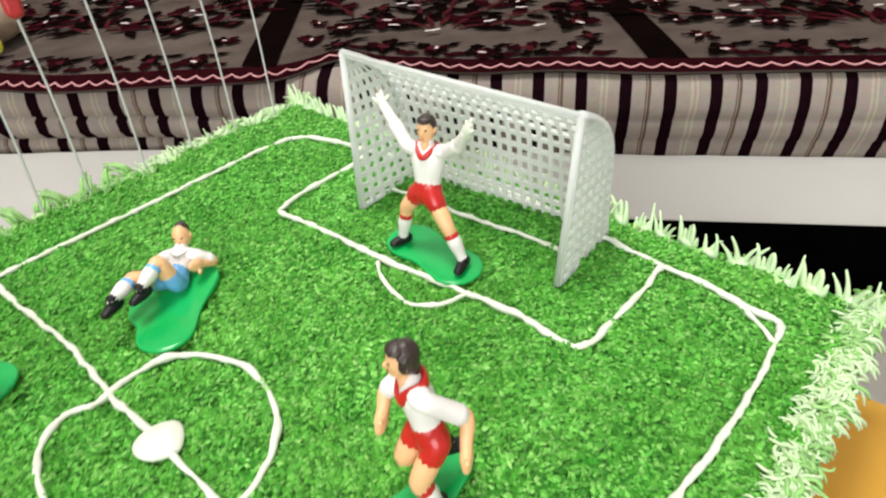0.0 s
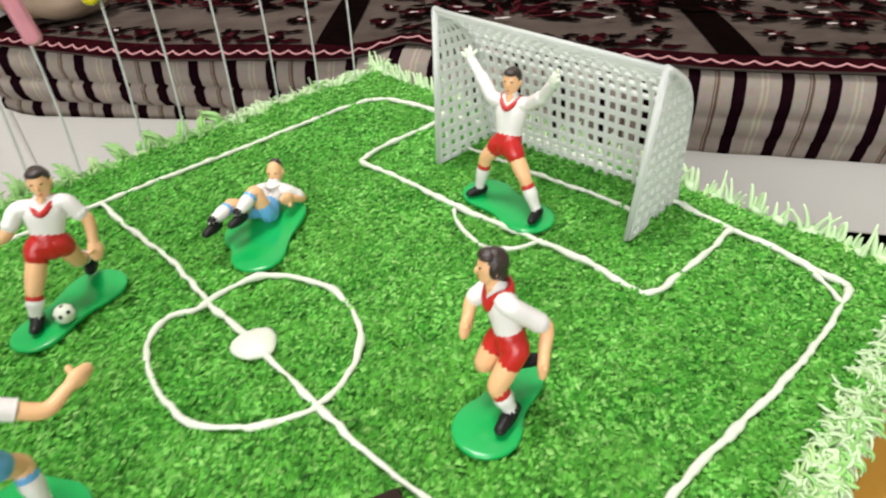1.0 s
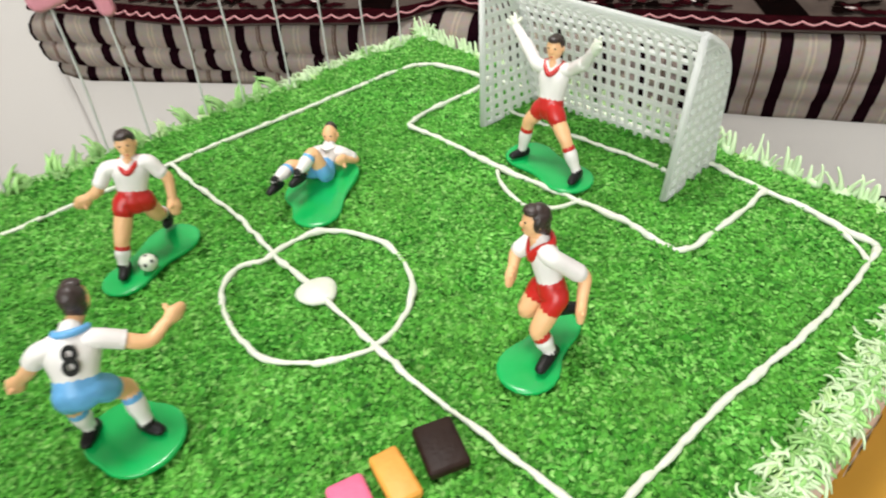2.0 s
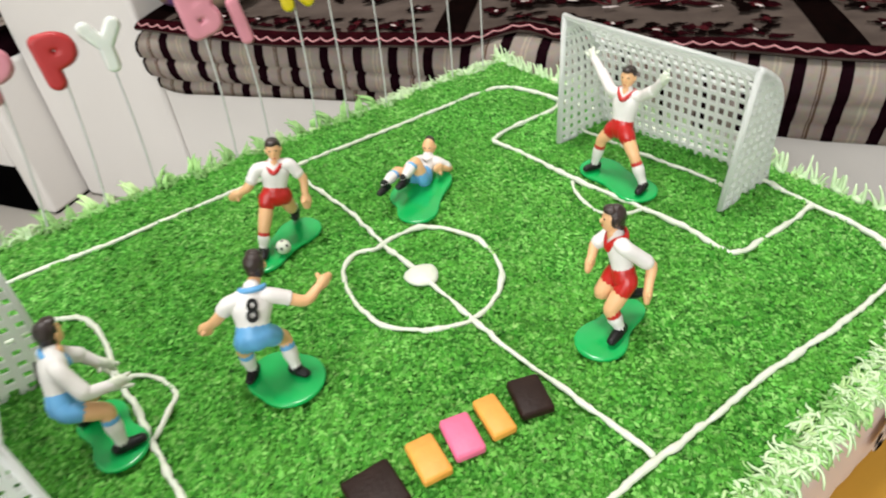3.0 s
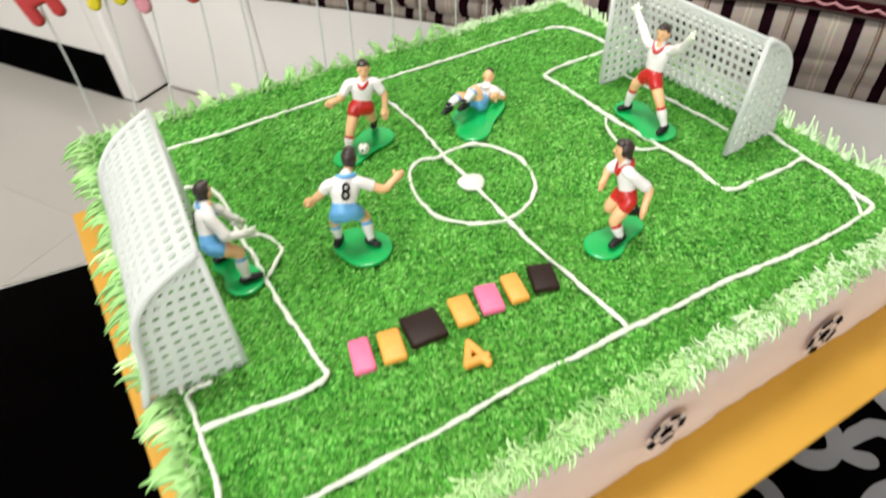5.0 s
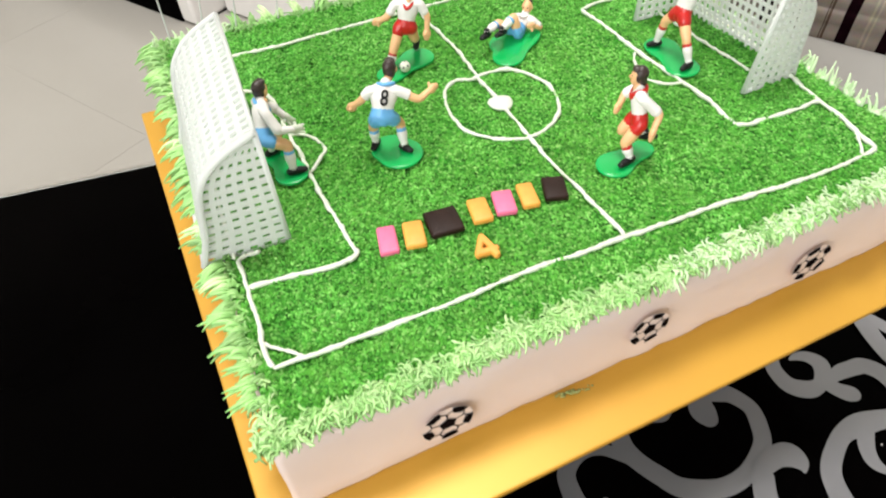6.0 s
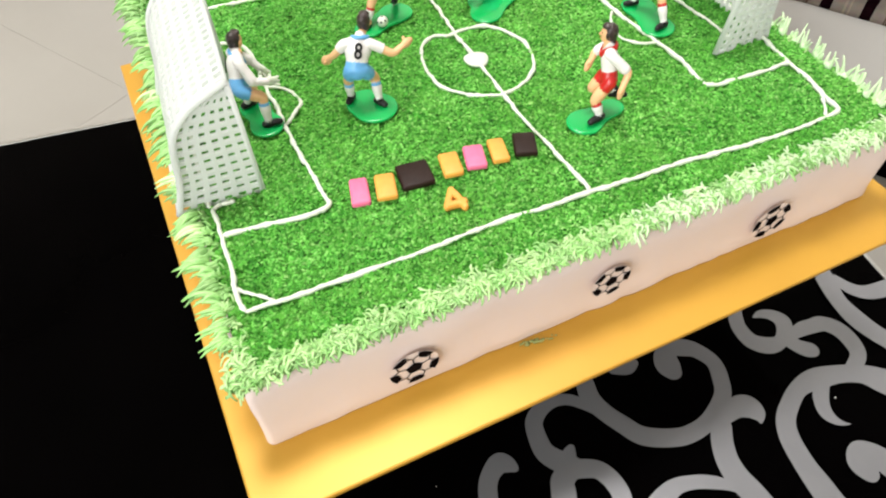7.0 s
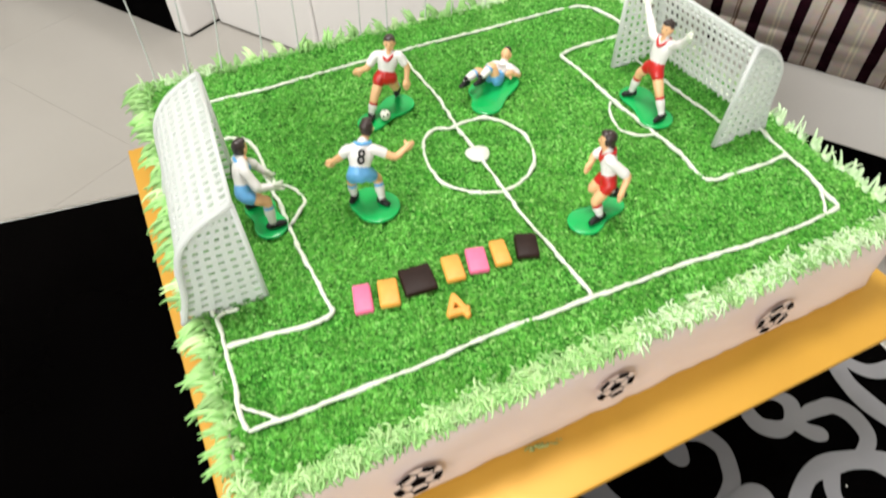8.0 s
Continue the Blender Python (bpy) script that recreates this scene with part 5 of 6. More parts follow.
def throw(name, s0, s1, front, back, z, label, lifts=(), bands=(), seed=3, skew=0.0, ground=VELVET):
    """A woven bedspread: taupe ground, dark bands, flowers, a maroon hem with a zigzag."""
    rr = random.Random(seed)
    th = thing(name, ROOM, label, "bedspread")

    def edge(s):
        lift = sum(a * math.exp(-((s - c) / w) ** 2) for c, w, a in lifts)
        return front + 0.030 * lift + 0.004 * noise.noise(Vector((s * 7, 5, seed))), z + 0.010 * lift + 0.003 * noise.noise(Vector((s * 4, 1, seed)))

    def surface(s, n):
        fy, fz = edge(s)
        lump = 0.004 * noise.noise(Vector((s * 5, n * 5, seed)))
        fz = z + 0.003 + (fz - z - 0.003) * math.exp(-max(0.0, n - fy) / 0.03)
        return Vector((s, n, fz + lump * min(1.0, (n - fy) / 0.15) - 0.007 * math.exp(-max(0.0, n - fy) / 0.008)))
    bm = bmesh.new()
    ns, nn = 110, 40
    grid = []
    for i in range(ns + 1):
        s = s0 + (s1 - s0) * i / ns
        fy, fz = edge(s)
        col = []
        for j in range(nn + 1):
            t = (j / nn) ** 2.0
            col.append(bm.verts.new(surface(s, fy + (back - fy) * t)))
        grid.append(col)
    for i in range(ns):
        for j in range(nn):
            bm.faces.new((grid[i][j], grid[i + 1][j], grid[i + 1][j + 1], grid[i][j + 1]))
    ob = part("woven_cloth", bm, ground, th, "velvet ground")
    so = ob.modifiers.new("thickness", "SOLIDIFY")
    so.thickness, so.offset = 0.004, -1.0

    def strip(name, a, b, mat, lift, label=""):
        """A band of cloth from outline function a to b along its length."""
        bm = bmesh.new()
        rows = [[bm.verts.new(q + Vector((0, 0, lift))) for q in r] for r in a]
        for r, q in zip(rows, rows[1:]):
            for k in range(len(r) - 1):
                bm.faces.new((r[k], q[k], q[k + 1], r[k + 1]))
        for f in bm.faces:
            f.normal_update()
            if f.normal.z < 0:
                f.normal_flip()
        return part(name, bm, mat, th, label)
    ss = [s0 + (s1 - s0) * i / 160 for i in range(161)]
    hem = strip("hem", [[surface(s, edge(s)[0] - 0.0005 + d) for d in (0, 0.004, 0.009, 0.016, 0.024)] for s in ss], None, MAROON, 0.0016, "maroon hem")
    for c in bands:
        strip("dark_band", [[surface(c + q + skew * (back - front) * (j / 30) ** 1.5, edge(c)[0] + 0.022 + (back - edge(c)[0] - 0.03) * (j / 30) ** 1.5) for q in (-0.022, -0.008, 0.008, 0.022)] for j in range(31)], None, DARKBROWN, 0.0022, "dark brown band")
    # zigzag stitch
    bm = bmesh.new()
    pts, s, k = [], s0 + 0.004, 0
    while s < s1 - 0.004:
        per = 0.0225 * (1 + 0.08 * rr.uniform(-1, 1))
        for f, d in ((0.0, 0.0082), (0.25, 0.0046), (0.5, 0.0030), (0.75, 0.0046)):
            q = s + per * f
            p = surface(q, edge(q)[0] + d)
            pts.append((p.x, p.y, p.z + 0.0028))
        s += per
    tube(bm, pts, 0.0012, 5)
    part("zigzag_trim", bm, ZIGZAG, hem, "pale pink zigzag stitching")

    # flowers and leaves woven into the ground: many small flat shapes
    groups = {"dark": bmesh.new(), "maroon": bmesh.new(), "rose": bmesh.new(), "pale": bmesh.new()}

    def leaf(kind, cs, cn, ang, ln, wd, lift):
        bm = groups[kind]
        cs += skew * (cn - front)
        if not (s0 + 0.01 < cs < s1 - 0.01) or cn > back - 0.02:
            return
        ring = []
        rag = rr.uniform(0, 9)
        for k in range(18):
            a = 2 * math.pi * k / 18
            notch = 1 + 0.34 * math.sin(5 * a + rag) + 0.20 * rr.uniform(-1, 1)
            x = ln * math.cos(a) * (1 + 0.12 * rr.uniform(-1, 1))
            y = wd * math.sin(a) * (1 - 0.35 * math.cos(a)) * notch
            q = surface(cs + x * math.cos(ang) - y * math.sin(ang), max(edge(cs)[0] + 0.02, cn + x * math.sin(ang) + y * math.cos(ang)))
            ring.append(bm.verts.new(q + Vector((0, 0, lift))))
        f = bm.faces.new(ring)
        f.normal_update()
        if f.normal.z < 0:
            f.normal_flip()

    def flower(cs, cn, r, lift):
        n = rr.choice((4, 5, 6, 7))
        turn = rr.uniform(0, 6)
        for k in range(n):
            a = turn + 2 * math.pi * k / n + rr.uniform(-0.45, 0.45)
            d = r * rr.uniform(0.45, 0.8)
            leaf(rr.choice(("dark", "dark", "dark", "maroon")), cs + d * math.cos(a), cn + d * math.sin(a), a + rr.uniform(-0.5, 0.5), r * rr.uniform(0.35, 0.65), r * rr.uniform(0.2, 0.42), lift + 0.0003 * k / n)
            if rr.random() < 0.6:
                leaf("maroon", cs + 0.8 * d * math.cos(a), cn + 0.8 * d * math.sin(a), a, 0.26 * r, 0.10 * r, lift + 0.0005)
        leaf("rose", cs, cn, rr.uniform(0, 6), 0.36 * r, 0.24 * r, lift + 0.0006)
        if rr.random() < 0.5:
            leaf("pale", cs + rr.uniform(-0.3, 0.3) * r, cn + rr.uniform(-0.3, 0.3) * r, rr.uniform(0, 3), 0.24 * r, 0.10 * r, lift + 0.0009)

    def vine(cs, cn, ang, n, step, size, lift):
        for k in range(n):
            cs += step * math.cos(ang)
            cn += step * math.sin(ang)
            ang += rr.uniform(-0.5, 0.5)
            for side in (-1, 1):
                a = ang + side * rr.uniform(0.6, 1.2)
                leaf(rr.choice(("dark", "dark", "maroon")), cs + size * math.cos(a), cn + size * math.sin(a), a, size * rr.uniform(0.7, 1.2), size * rr.uniform(0.25, 0.45), lift)
            leaf("rose", cs, cn, ang, step * 0.55, size * 0.14, lift + 0.0003)
    # border row above the hem
    s = s0 + 0.03
    while s < s1 - 0.03:
        near = min([abs(s - c) for c in bands] + [9])
        if near > 0.045:
            fy = edge(s)[0]
            r = rr.uniform(0.018, 0.026)
            flower(s, fy + 0.047 + rr.uniform(-0.006, 0.006), r, 0.0032)
            leaf("maroon", s + 0.03, fy + 0.034, rr.uniform(-0.3, 0.3), 0.016, 0.006, 0.0028)
            leaf("dark", s + 0.026, fy + 0.066, rr.uniform(0.2, 0.8), 0.014, 0.005, 0.0028)
        s += rr.uniform(0.052, 0.070)
    # rows beside the bands, and bouquets in the panels
    for c in bands:
        for side in (-1, 1):
            n = front + 0.10
            while n < back - 0.05:
                flower(c + side * (0.060 + rr.uniform(-0.006, 0.006)), n, rr.uniform(0.014, 0.022), 0.0032)
                n += rr.uniform(0.05, 0.075)
    mids = [(a + b) / 2 for a, b in zip(list(bands), list(bands)[1:])] or [(s0 + s1) / 2]
    for c in mids:
        for q in range(5):
            vine(c, front + 0.13, radians(90 + (q - 2) * 30), 6, 0.042, 0.024, 0.0030 + 0.0004 * q)
        for q in range(9):
            a = radians(90 + (q - 4) * 20)
            d = rr.uniform(0.10, 0.26)
            flower(c + d * math.cos(a), front + 0.12 + d * math.sin(a), rr.uniform(0.022, 0.034), 0.0052)
        for q in range(10):
            leaf("pale", c + rr.uniform(-0.16, 0.16), front + rr.uniform(0.12, 0.36), rr.uniform(-0.5, 0.5), rr.uniform(0.006, 0.010), 0.003, 0.0066)
    for kind, mat, lab in (("dark", DARKBROWN, "dark brown woven leaves"), ("maroon", MAROON, "maroon woven petals"), ("rose", ROSE, "dull red woven petals"), ("pale", PALE, "pale woven flecks")):
        ob = part("woven_pattern", groups[kind], mat, th, lab, smooth=False)
        tagged(ob, kind="stuff")
    return th


throw("bedspread", -0.785, 1.73, 0.806, 1.58, MZ1 + 0.004, "dark floral bedspread with maroon hem and zigzag stitching on the mattress",
      lifts=((-0.48, 0.22, -0.70), (-0.14, 0.045, 1.1), (-0.06, 0.07, 0.5), (0.12, 0.10, 0.35), (0.45, 0.26, 0.35), (1.1, 0.4, 0.1)), bands=(-0.80 + 0.04, -0.235, 0.245, 0.775, 1.30), seed=3, skew=-0.18)

# the second seat unit beside it, set a little forward
seat = thing("seat_unit", ROOM, "ivory box seat with black plinth beside the sofa", "sofa")
G = 0.742
room_part("front_panel", [(-2.55, G, 0.110, -1.195, G + 0.03, 0.318)], LAMINATE, seat, "ivory front board")
room_part("end_panel", [(-1.190, G - 0.003, 0.004, -1.140, 1.60, 0.318)], LAMINATE, seat, "ivory end panel", 0.008)
room_part("end_foot", [(-1.186, G + 0.006, 0.0, -1.144, 1.58, 0.0038)], KICK, seat, bevel=0.0)
room_part("plinth", [(-2.50, G - 0.004, 0.0, -1.1915, G + 0.024, 0.109)], KICK, seat, "black recessed plinth")
room_part("seat_board", [(-2.55, G + 0.032, 0.29, -1.192, 1.60, 0.318)], LAMINATE, seat)
mattress("mattress", -2.5, -1.150, G + 0.022, 1.55, 0.3185, 0.372, "thin striped mattress under a bedspread on the ivory seat")
throw("bedspread", -2.48, -1.143, G + 0.004, 1.52, 0.368, "dark floral bedspread with zigzag hem on the box seat", bands=(-1.30, -1.85), seed=8, ground=DARKBROWN)

# a puffed snack packet lying on the bedspread
def puffed(rx, ry, rz, seed):
    bm = bmesh.new()
    ball(bm, (0, 0, 0), 1, 0, 32, 20)
    for v in bm.verts:
        c = v.co.copy()
        k = (abs(c.x) ** 3 + abs(c.y) ** 3 + abs(c.z) ** 3) ** (-1 / 3)
        c *= k * (1 + 0.05 * noise.noise(c * 2.6 + Vector((seed, 0, 0))) + 0.02 * noise.noise(c * 9))
        pinch = 1 - 0.45 * max(0.0, abs(c.x) - 0.5) ** 1.2
        v.co = Vector((c.x * rx, c.y * ry * (0.9 + 0.1 * pinch), rz + c.z * rz * pinch))
    return bm


packet = thing("snack_packet", ROOM @ pose(-0.700, 0.905, MZ1 + 0.008, 0, 0, -14), "puffed shiny tan and purple snack packet on the bedspread", "packet")
part("film_body", puffed(0.085, 0.058, 0.036, 1.0), FILM, packet, "shiny tan film")
for name, mat, x, y, z, sx, sy, sz, lab in (("printed_panel", FOIL, -0.020, -0.014, 0.0008, 0.068, 0.0475, 0.0320, "dark purple printed panel"), ("printed_flash", FLASH, 0.020, -0.002, 0.0260, 0.030, 0.034, 0.0250, "yellow printed flash")):
    ob = part(name, puffed(sx, sy, sz, 4.0), mat, packet, lab)
    ob.matrix_local = pose(x, y, z, 0, 0, 8)

# ---- icing grass round the cake's edge: tufts of strands ----
rg = random.Random(21)


def tuft_mesh(name, strands, length, lean, droop, spread, thick, fan=0.4):
    """One piped tuft: strands that rise, lean outwards (+y local) and curl."""
    bm = bmesh.new()
    for k in range(strands):
        x = rg.uniform(-spread, spread)
        y = rg.uniform(-0.0016, 0.0016)
        ln = length * rg.uniform(0.65, 1.2)
        a = rg.uniform(-fan, fan)
        curl = rg.uniform(-1, 1) * fan * 0.9
        l = lean * rg.uniform(0.6, 1.35)
        pts, rad = [], []
        for i in range(6):
            t = i / 5
            out = l * ln * (t ** 1.4)
            z = ln * (t - 0.5 * l * t * t) - droop * ln * t ** 2.2
            b = a + curl * t
            pts.append((x + math.sin(b) * out + 0.0006 * math.sin(5 * t + k), y + math.cos(b) * out, z - 0.0012))
            rad.append(thick * (1.0 - 0.62 * t ** 1.6) * rg.uniform(0.9, 1.1))
        tube(bm, pts, rad, 5)
    me = bpy.data.meshes.new(name)
    bm.to_mesh(me)
    bm.free()
    me.polygons.foreach_set("use_smooth", [True] * len(me.polygons))
    return me


def clump_mesh():
    """A soft petal of fused strands squeezed outwards over the edge, drawn to a pale tip."""
    bm = bmesh.new()
    n = rg.choice((8, 9, 10, 11))
    side = rg.uniform(-0.34, 0.34)
    for k in range(n):
        u = (k + 0.5) / n * 2 - 1
        x = 0.0044 * u + rg.uniform(-0.0008, 0.0008)
        ln = 0.0170 * (1.0 - 0.22 * abs(u)) * rg.uniform(0.55, 1.12)
        high = 0.0040 * (1 - 0.55 * u * u) * rg.uniform(0.35, 1.3)
        flick = rg.uniform(-1, 1) * 0.0034
        pts, rad = [], []
        for i in range(8):
            t = i / 7
            pts.append((x * (1 - 0.35 * t) + side * ln * t + flick * t ** 3, 0.0010 + ln * t, high * math.sin(math.pi * min(1, 0.12 + 0.72 * t)) - 0.0016 * t * t))
            rad.append(0.00108 * (0.75 + 0.35 * math.sin(math.pi * t)) * (1 - 0.62 * t ** 3) * rg.uniform(0.93, 1.07))
        tube(bm, pts, rad, 7)
    me = bpy.data.meshes.new("grass_tuft")
    bm.to_mesh(me)
    bm.free()
    me.polygons.foreach_set("use_smooth", [True] * len(me.polygons))
    return me


def wedge_mesh():
    """A few fat pointed spikes fused at the foot, each flicking its own way."""
    bm = bmesh.new()
    n = rg.choice((3, 4, 5, 5, 6))
    ball(bm, (0, -0.0004, 0.0006), 1, 0, 10, 6, (0.0036, 0.0022, 0.0022))
    for k in range(n):
        u = (k + 0.5) / n * 2 - 1
        ln = 0.0135 * rg.uniform(0.55, 1.2)
        hook = rg.uniform(-1, 1) * 0.0042
        fan = rg.uniform(0.2, 0.8)
        out = rg.uniform(-0.001, 0.0030)
        curl = rg.choice((0.0, 0.0025, 0.0045))
        pts, rad = [], []
        for i in range(8):
            t = i / 7
            pts.append((0.0036 * u * (1 + fan * t) + hook * t ** 2.4, out * t * t - 0.0006, ln * t - 0.0010 - curl * t ** 5))
            rad.append(0.0016 * (1 - 0.80 * t ** 0.8) * rg.uniform(0.92, 1.08))
        tube(bm, pts, rad, 6)
    me = bpy.data.meshes.new("grass_tuft")
    bm.to_mesh(me)
    bm.free()
    me.polygons.foreach_set("use_smooth", [True] * len(me.polygons))
    return me


def hank_mesh():
    """Long soft strands combed over the edge side by side, hooked at their ends."""
    bm = bmesh.new()
    bend = rg.uniform(-0.5, 0.9)
    for k in range(12):
        x = rg.uniform(-0.0045, 0.0045)
        ln = 0.0145 * rg.uniform(0.7, 1.15)
        b = bend + rg.uniform(-0.35, 0.35)
        hook = rg.uniform(0.3, 1.6) * rg.choice((1, 1, -1))
        high = rg.uniform(0.0020, 0.0060)
        pts, rad = [], []
        px, py = x, -0.006
        for i in range(8):
            t = i / 7
            a = b * 0.6 + hook * t * t
            pts.append((px, py, high * math.sin(math.pi * (0.10 + 0.80 * t)) - 0.0030 * t ** 3))
            px += math.sin(a) * ln / 7
            py += math.cos(a) * ln / 7
            rad.append(0.00096 * (1 - 0.55 * t ** 2))
        tube(bm, pts, rad, 5)
    me = bpy.data.meshes.new("grass_tuft")
    bm.to_mesh(me)
    bm.free()
    me.polygons.foreach_set("use_smooth", [True] * len(me.polygons))
    return me


def mat_mesh(ln=0.0085, thick=0.00076, count=17, drop=0.0014):
    """A soft matted tangle of blunt strands curling over one another and just over the edge."""
    bm = bmesh.new()
    for k in range(count):
        px, py = rg.uniform(-0.0042, 0.0042), rg.uniform(-0.0040, 0.0010)
        n = ln * rg.uniform(0.6, 1.15)
        a = rg.uniform(-1.5, 1.5)
        turn = rg.uniform(0.8, 2.8) * rg.choice((1, -1))
        high = rg.uniform(0.0008, 0.0040)
        th = thick * rg.uniform(0.8, 1.2)
        pts, rad = [], []
        for i in range(8):
            t = i / 7
            pts.append((px, py, high * math.sin(math.pi * (0.08 + 0.72 * t)) - drop * max(0.0, py / 0.004) * t * t + 0.0003 * math.sin(7 * t + k)))
            px += math.sin(a + turn * t) * n / 7
            py += math.cos(a + turn * t) * n / 7
            rad.append(th * (0.9 + 0.15 * math.sin(9 * t + 2 * k)) * (1 - 0.38 * t ** 5))
        tube(bm, pts, rad, 6)
    me = bpy.data.meshes.new("grass_tuft")
    bm.to_mesh(me)
    bm.free()
    me.polygons.foreach_set("use_smooth", [True] * len(me.polygons))
    return me


KINDS = {
    "mat": [mat_mesh() for _ in range(9)],
    "combed": [mat_mesh(0.0108, 0.00074, 17, 0.0022) for _ in range(8)],
    "wedge": [wedge_mesh() for _ in range(7)],
    "hank": [hank_mesh() for _ in range(7)],
    "clump": [clump_mesh() for _ in range(7)],
    "curl": [tuft_mesh("grass_tuft", 12, 0.0118, 0.85, 0.26, 0.0044, 0.00100, 1.25) for _ in range(7)],
    "short": [tuft_mesh("grass_tuft", 8, 0.0085, 0.6, 0.1, 0.0042, 0.00105, 1.0) for _ in range(5)],
}
for ms in KINDS.values():
    for me in ms:
        me.materials.append(GRASS_PALE if ms in (KINDS["wedge"], KINDS["hank"], KINDS["combed"]) else GRASS_MAT if ms is KINDS["mat"] else GRASS_ICING)


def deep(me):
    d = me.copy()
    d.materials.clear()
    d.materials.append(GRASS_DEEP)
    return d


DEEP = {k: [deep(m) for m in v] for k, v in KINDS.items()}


def tuft_row(a, b, out_deg, kind, step, inset, jitter, size=(0.85, 1.2), dark=0.25, twist=25, tip=0):
    a, b = Vector((*a, 0)), Vector((*b, 0))
    d = (b - a).normalized()
    inward = Vector((-d.y, d.x, 0))
    s, n = 0.0, (b - a).length
    while s < n:
        p = a + d * s + inward * (inset + rg.uniform(-jitter, jitter))
        src = DEEP if rg.random() < dark else KINDS
        ob = new("grass_tuft", rg.choice(src[kind]))
        ob.parent = cake
        k = rg.uniform(*size)
        ob.matrix_local = Matrix.Translation((p.x, p.y, PITCH - 0.002)) @ Matrix.Rotation(radians(out_deg + rg.uniform(-twist, twist)), 4, "Z") @ Matrix.Rotation(radians(tip), 4, "X") @ Matrix.Scale(k, 4)
        s += step * rg.uniform(0.75, 1.25)


c0, c1, c2, c3 = CORNERS
def along(p, q, f):
    return (p[0] + (q[0] - p[0]) * f, p[1] + (q[1] - p[1]) * f)


# near side: a dense curly mat; darker icing paints shade into the fringe below
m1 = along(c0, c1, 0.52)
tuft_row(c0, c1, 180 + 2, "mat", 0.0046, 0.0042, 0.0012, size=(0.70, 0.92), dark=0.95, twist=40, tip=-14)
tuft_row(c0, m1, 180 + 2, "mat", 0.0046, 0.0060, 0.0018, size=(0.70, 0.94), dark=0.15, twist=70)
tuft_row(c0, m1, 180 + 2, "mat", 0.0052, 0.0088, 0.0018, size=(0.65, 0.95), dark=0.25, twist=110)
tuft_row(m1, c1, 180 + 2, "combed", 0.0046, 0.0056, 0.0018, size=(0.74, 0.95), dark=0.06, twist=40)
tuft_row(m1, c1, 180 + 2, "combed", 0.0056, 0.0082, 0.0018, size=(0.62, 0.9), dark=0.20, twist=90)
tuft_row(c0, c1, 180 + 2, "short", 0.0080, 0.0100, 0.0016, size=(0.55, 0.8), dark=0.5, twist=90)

# left side: fat clumps squeezed outwards
e0 = along(c3, c0, 0.935)
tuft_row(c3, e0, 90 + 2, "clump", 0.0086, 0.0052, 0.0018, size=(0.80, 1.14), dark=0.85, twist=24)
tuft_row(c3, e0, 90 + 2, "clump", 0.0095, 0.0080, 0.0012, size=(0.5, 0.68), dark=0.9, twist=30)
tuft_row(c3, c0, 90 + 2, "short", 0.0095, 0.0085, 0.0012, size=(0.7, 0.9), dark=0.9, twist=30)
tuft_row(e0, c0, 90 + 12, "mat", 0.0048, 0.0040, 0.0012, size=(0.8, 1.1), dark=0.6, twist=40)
# far side: low soft clumps, with broad pale ones at both ends
f1, f2 = along(c2, c3, 0.30), along(c2, c3, 0.87)
tuft_row(c2, f1, 0, "hank", 0.0056, 0.0040, 0.0016, size=(0.6, 0.85), dark=0.15, twist=60, tip=38)
tuft_row(c2, f1, 0, "wedge", 0.0120, 0.0040, 0.0016, size=(0.45, 0.75), dark=0.12, twist=35)
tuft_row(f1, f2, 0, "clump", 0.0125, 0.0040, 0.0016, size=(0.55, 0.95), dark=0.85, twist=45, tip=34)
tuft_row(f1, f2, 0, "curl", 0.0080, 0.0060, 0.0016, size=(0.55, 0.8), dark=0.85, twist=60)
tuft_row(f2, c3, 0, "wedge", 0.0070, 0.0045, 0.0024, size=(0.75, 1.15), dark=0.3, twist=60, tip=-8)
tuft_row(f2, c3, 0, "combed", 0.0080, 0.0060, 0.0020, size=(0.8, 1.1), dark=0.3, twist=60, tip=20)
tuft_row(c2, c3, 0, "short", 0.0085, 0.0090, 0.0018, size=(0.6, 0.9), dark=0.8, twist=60)
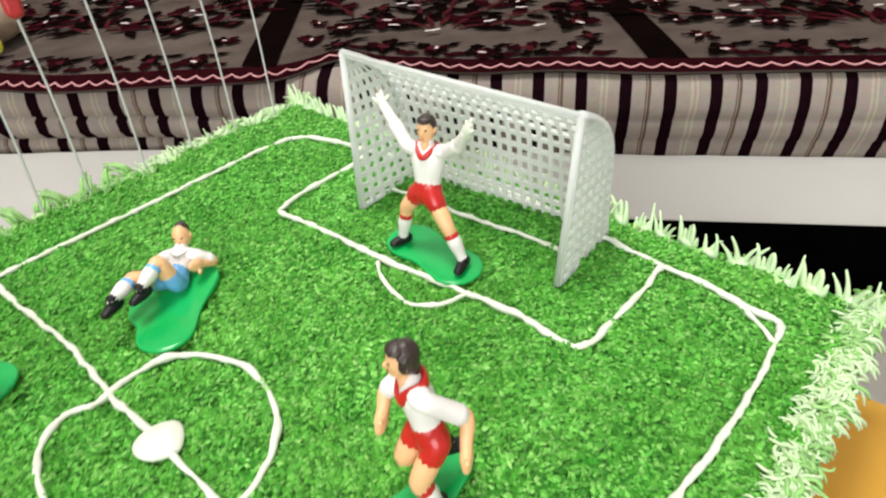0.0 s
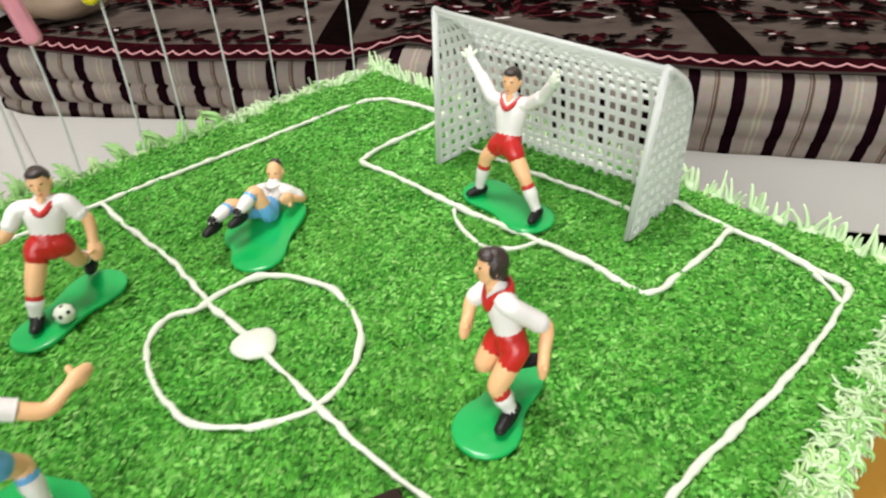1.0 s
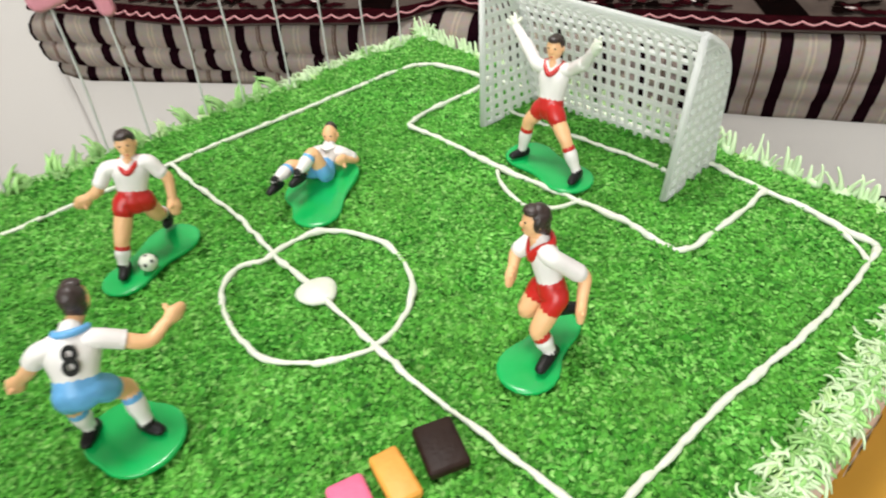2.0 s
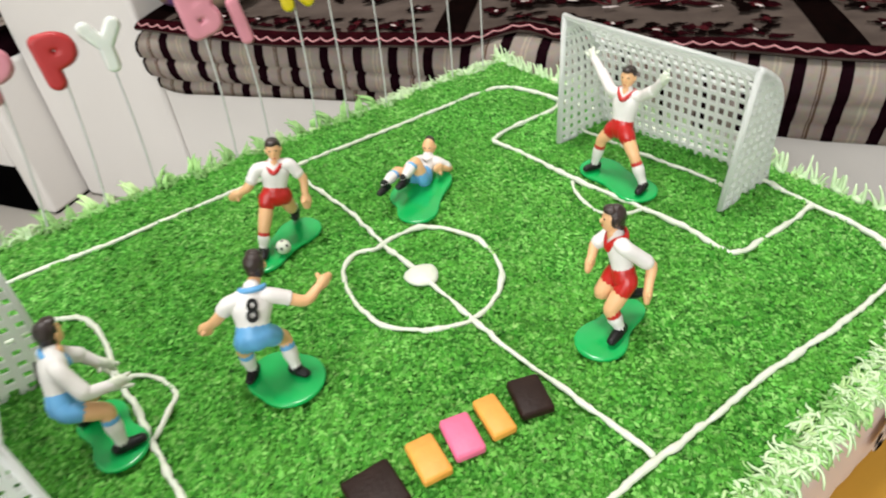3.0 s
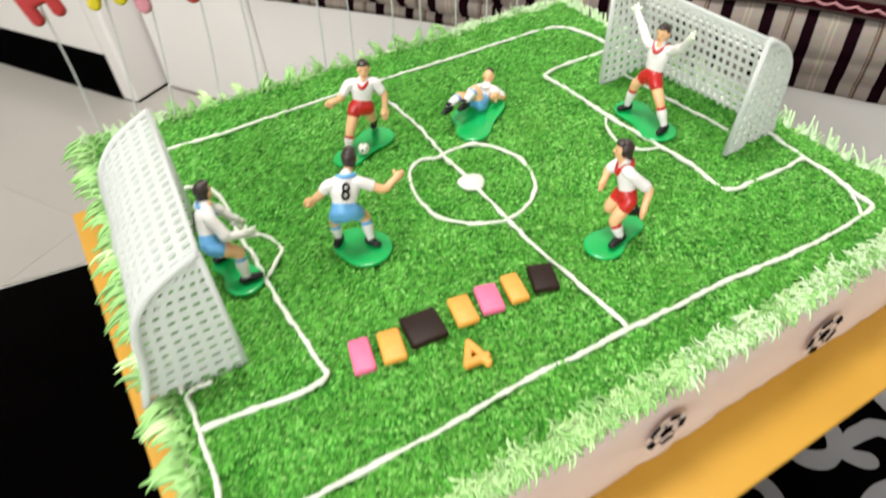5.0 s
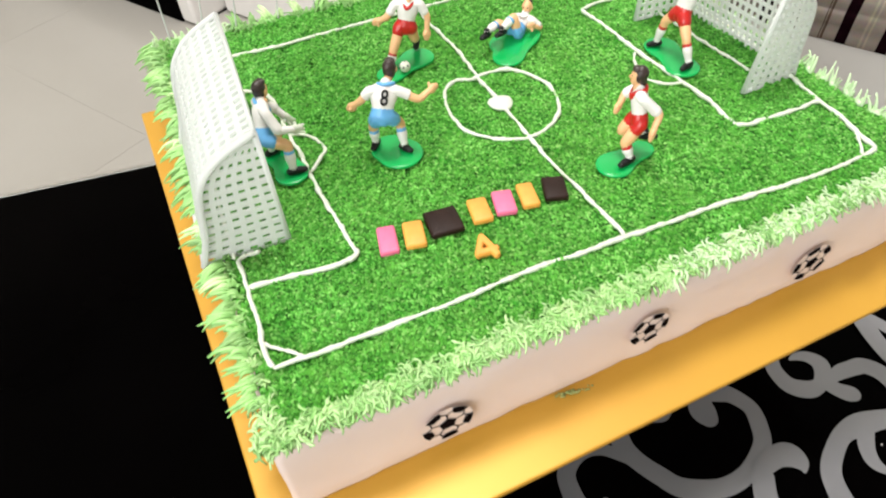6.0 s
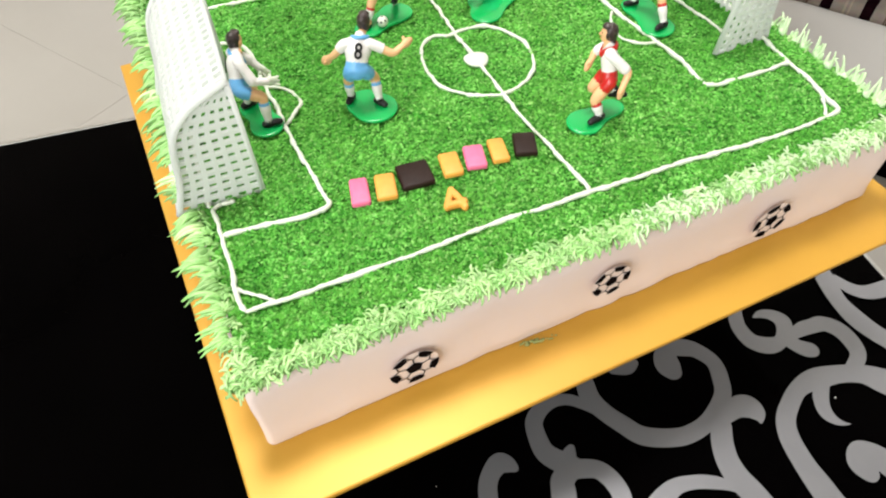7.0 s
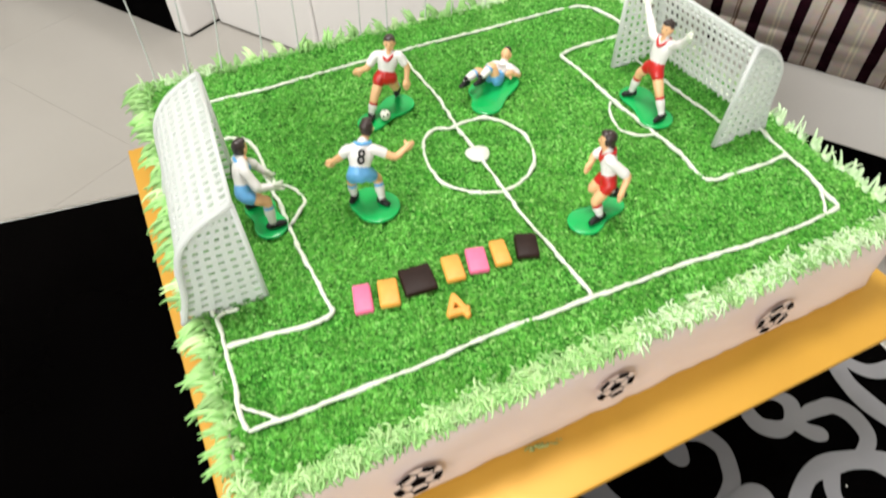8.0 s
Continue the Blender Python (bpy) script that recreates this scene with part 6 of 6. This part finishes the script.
# right side: separate spiky wedges standing up
tuft_row(c1, c2, -90, "wedge", 0.0108, 0.0055, 0.0014, size=(0.95, 1.32), dark=0.0, twist=28)
tuft_row(c1, c2, -90, "short", 0.0150, 0.0085, 0.0012, size=(0.6, 0.8), dark=0.5, twist=60)

# a smear of dry green icing crumbs on the board along the cake's foot
bm = bmesh.new()
rs = random.Random(8)
for k in range(34):
    u = rs.uniform(-1, 1)
    r = rs.uniform(0.0004, 0.0011) * (1.1 - 0.5 * abs(u))
    ball(bm, (0.0105 * u + rs.uniform(-0.001, 0.001), rs.uniform(-0.0016, 0.0008) - 0.0014 * u, r * 0.6), r, 0, 7, 5, (1.5, 1.0, 0.9))
crumb = part("icing_crumb", bm, CRUMB)
crumb.matrix_world = pose(0.1422, -0.0392, BOARD_Z + 0.0044, 0, 0, 1)
tagged(crumb, "smear of dry olive-green icing crumbs on the gold board", "icing crumb")

# two dry crumbs on the glass
for x, y, r in ((0.3614, -0.1092, 0.0008), (0.0699, -0.0533, 0.0005)):
    bm = bmesh.new()
    ball(bm, (0, 0, 0), r, 0, 8, 6, (1.3, 0.9, 0.8))
    for v in bm.verts:
        v.co *= 1 + 0.25 * noise.noise(v.co * 1500)
    cr = part("crumb", bm, TILE)
    cr.matrix_world = pose(x, y, TOP + (0.0027 if x > 0.2 else 0.0003), 0, 0, 30)
    tagged(cr, "tiny dry white icing crumb on the black glass", "crumb", "crumbs on the glass")

# floor tiles
TS = 0.600
bm = bmesh.new()
box(bm, 0.0008, 0.0008, -0.0004, TS - 0.0008, TS - 0.0008, 0.0, 0.0)
tm = bpy.data.meshes.new("tile")
bm.to_mesh(tm)
bm.free()
tm.materials.append(TILE)
ns, nn = int((S1 - S0) / TS), int((N1 - N0) / TS)
for i in range(ns + 1):
    for j in range(nn + 1):
        if S0 + i * TS + TS > S1 + 0.11 or N0 + j * TS + TS > N1 + 0.11:
            continue
        ob = new("tile", tm)
        ob.parent = floor
        ob.matrix_local = pose(S0 + i * TS, N0 + j * TS, 0)
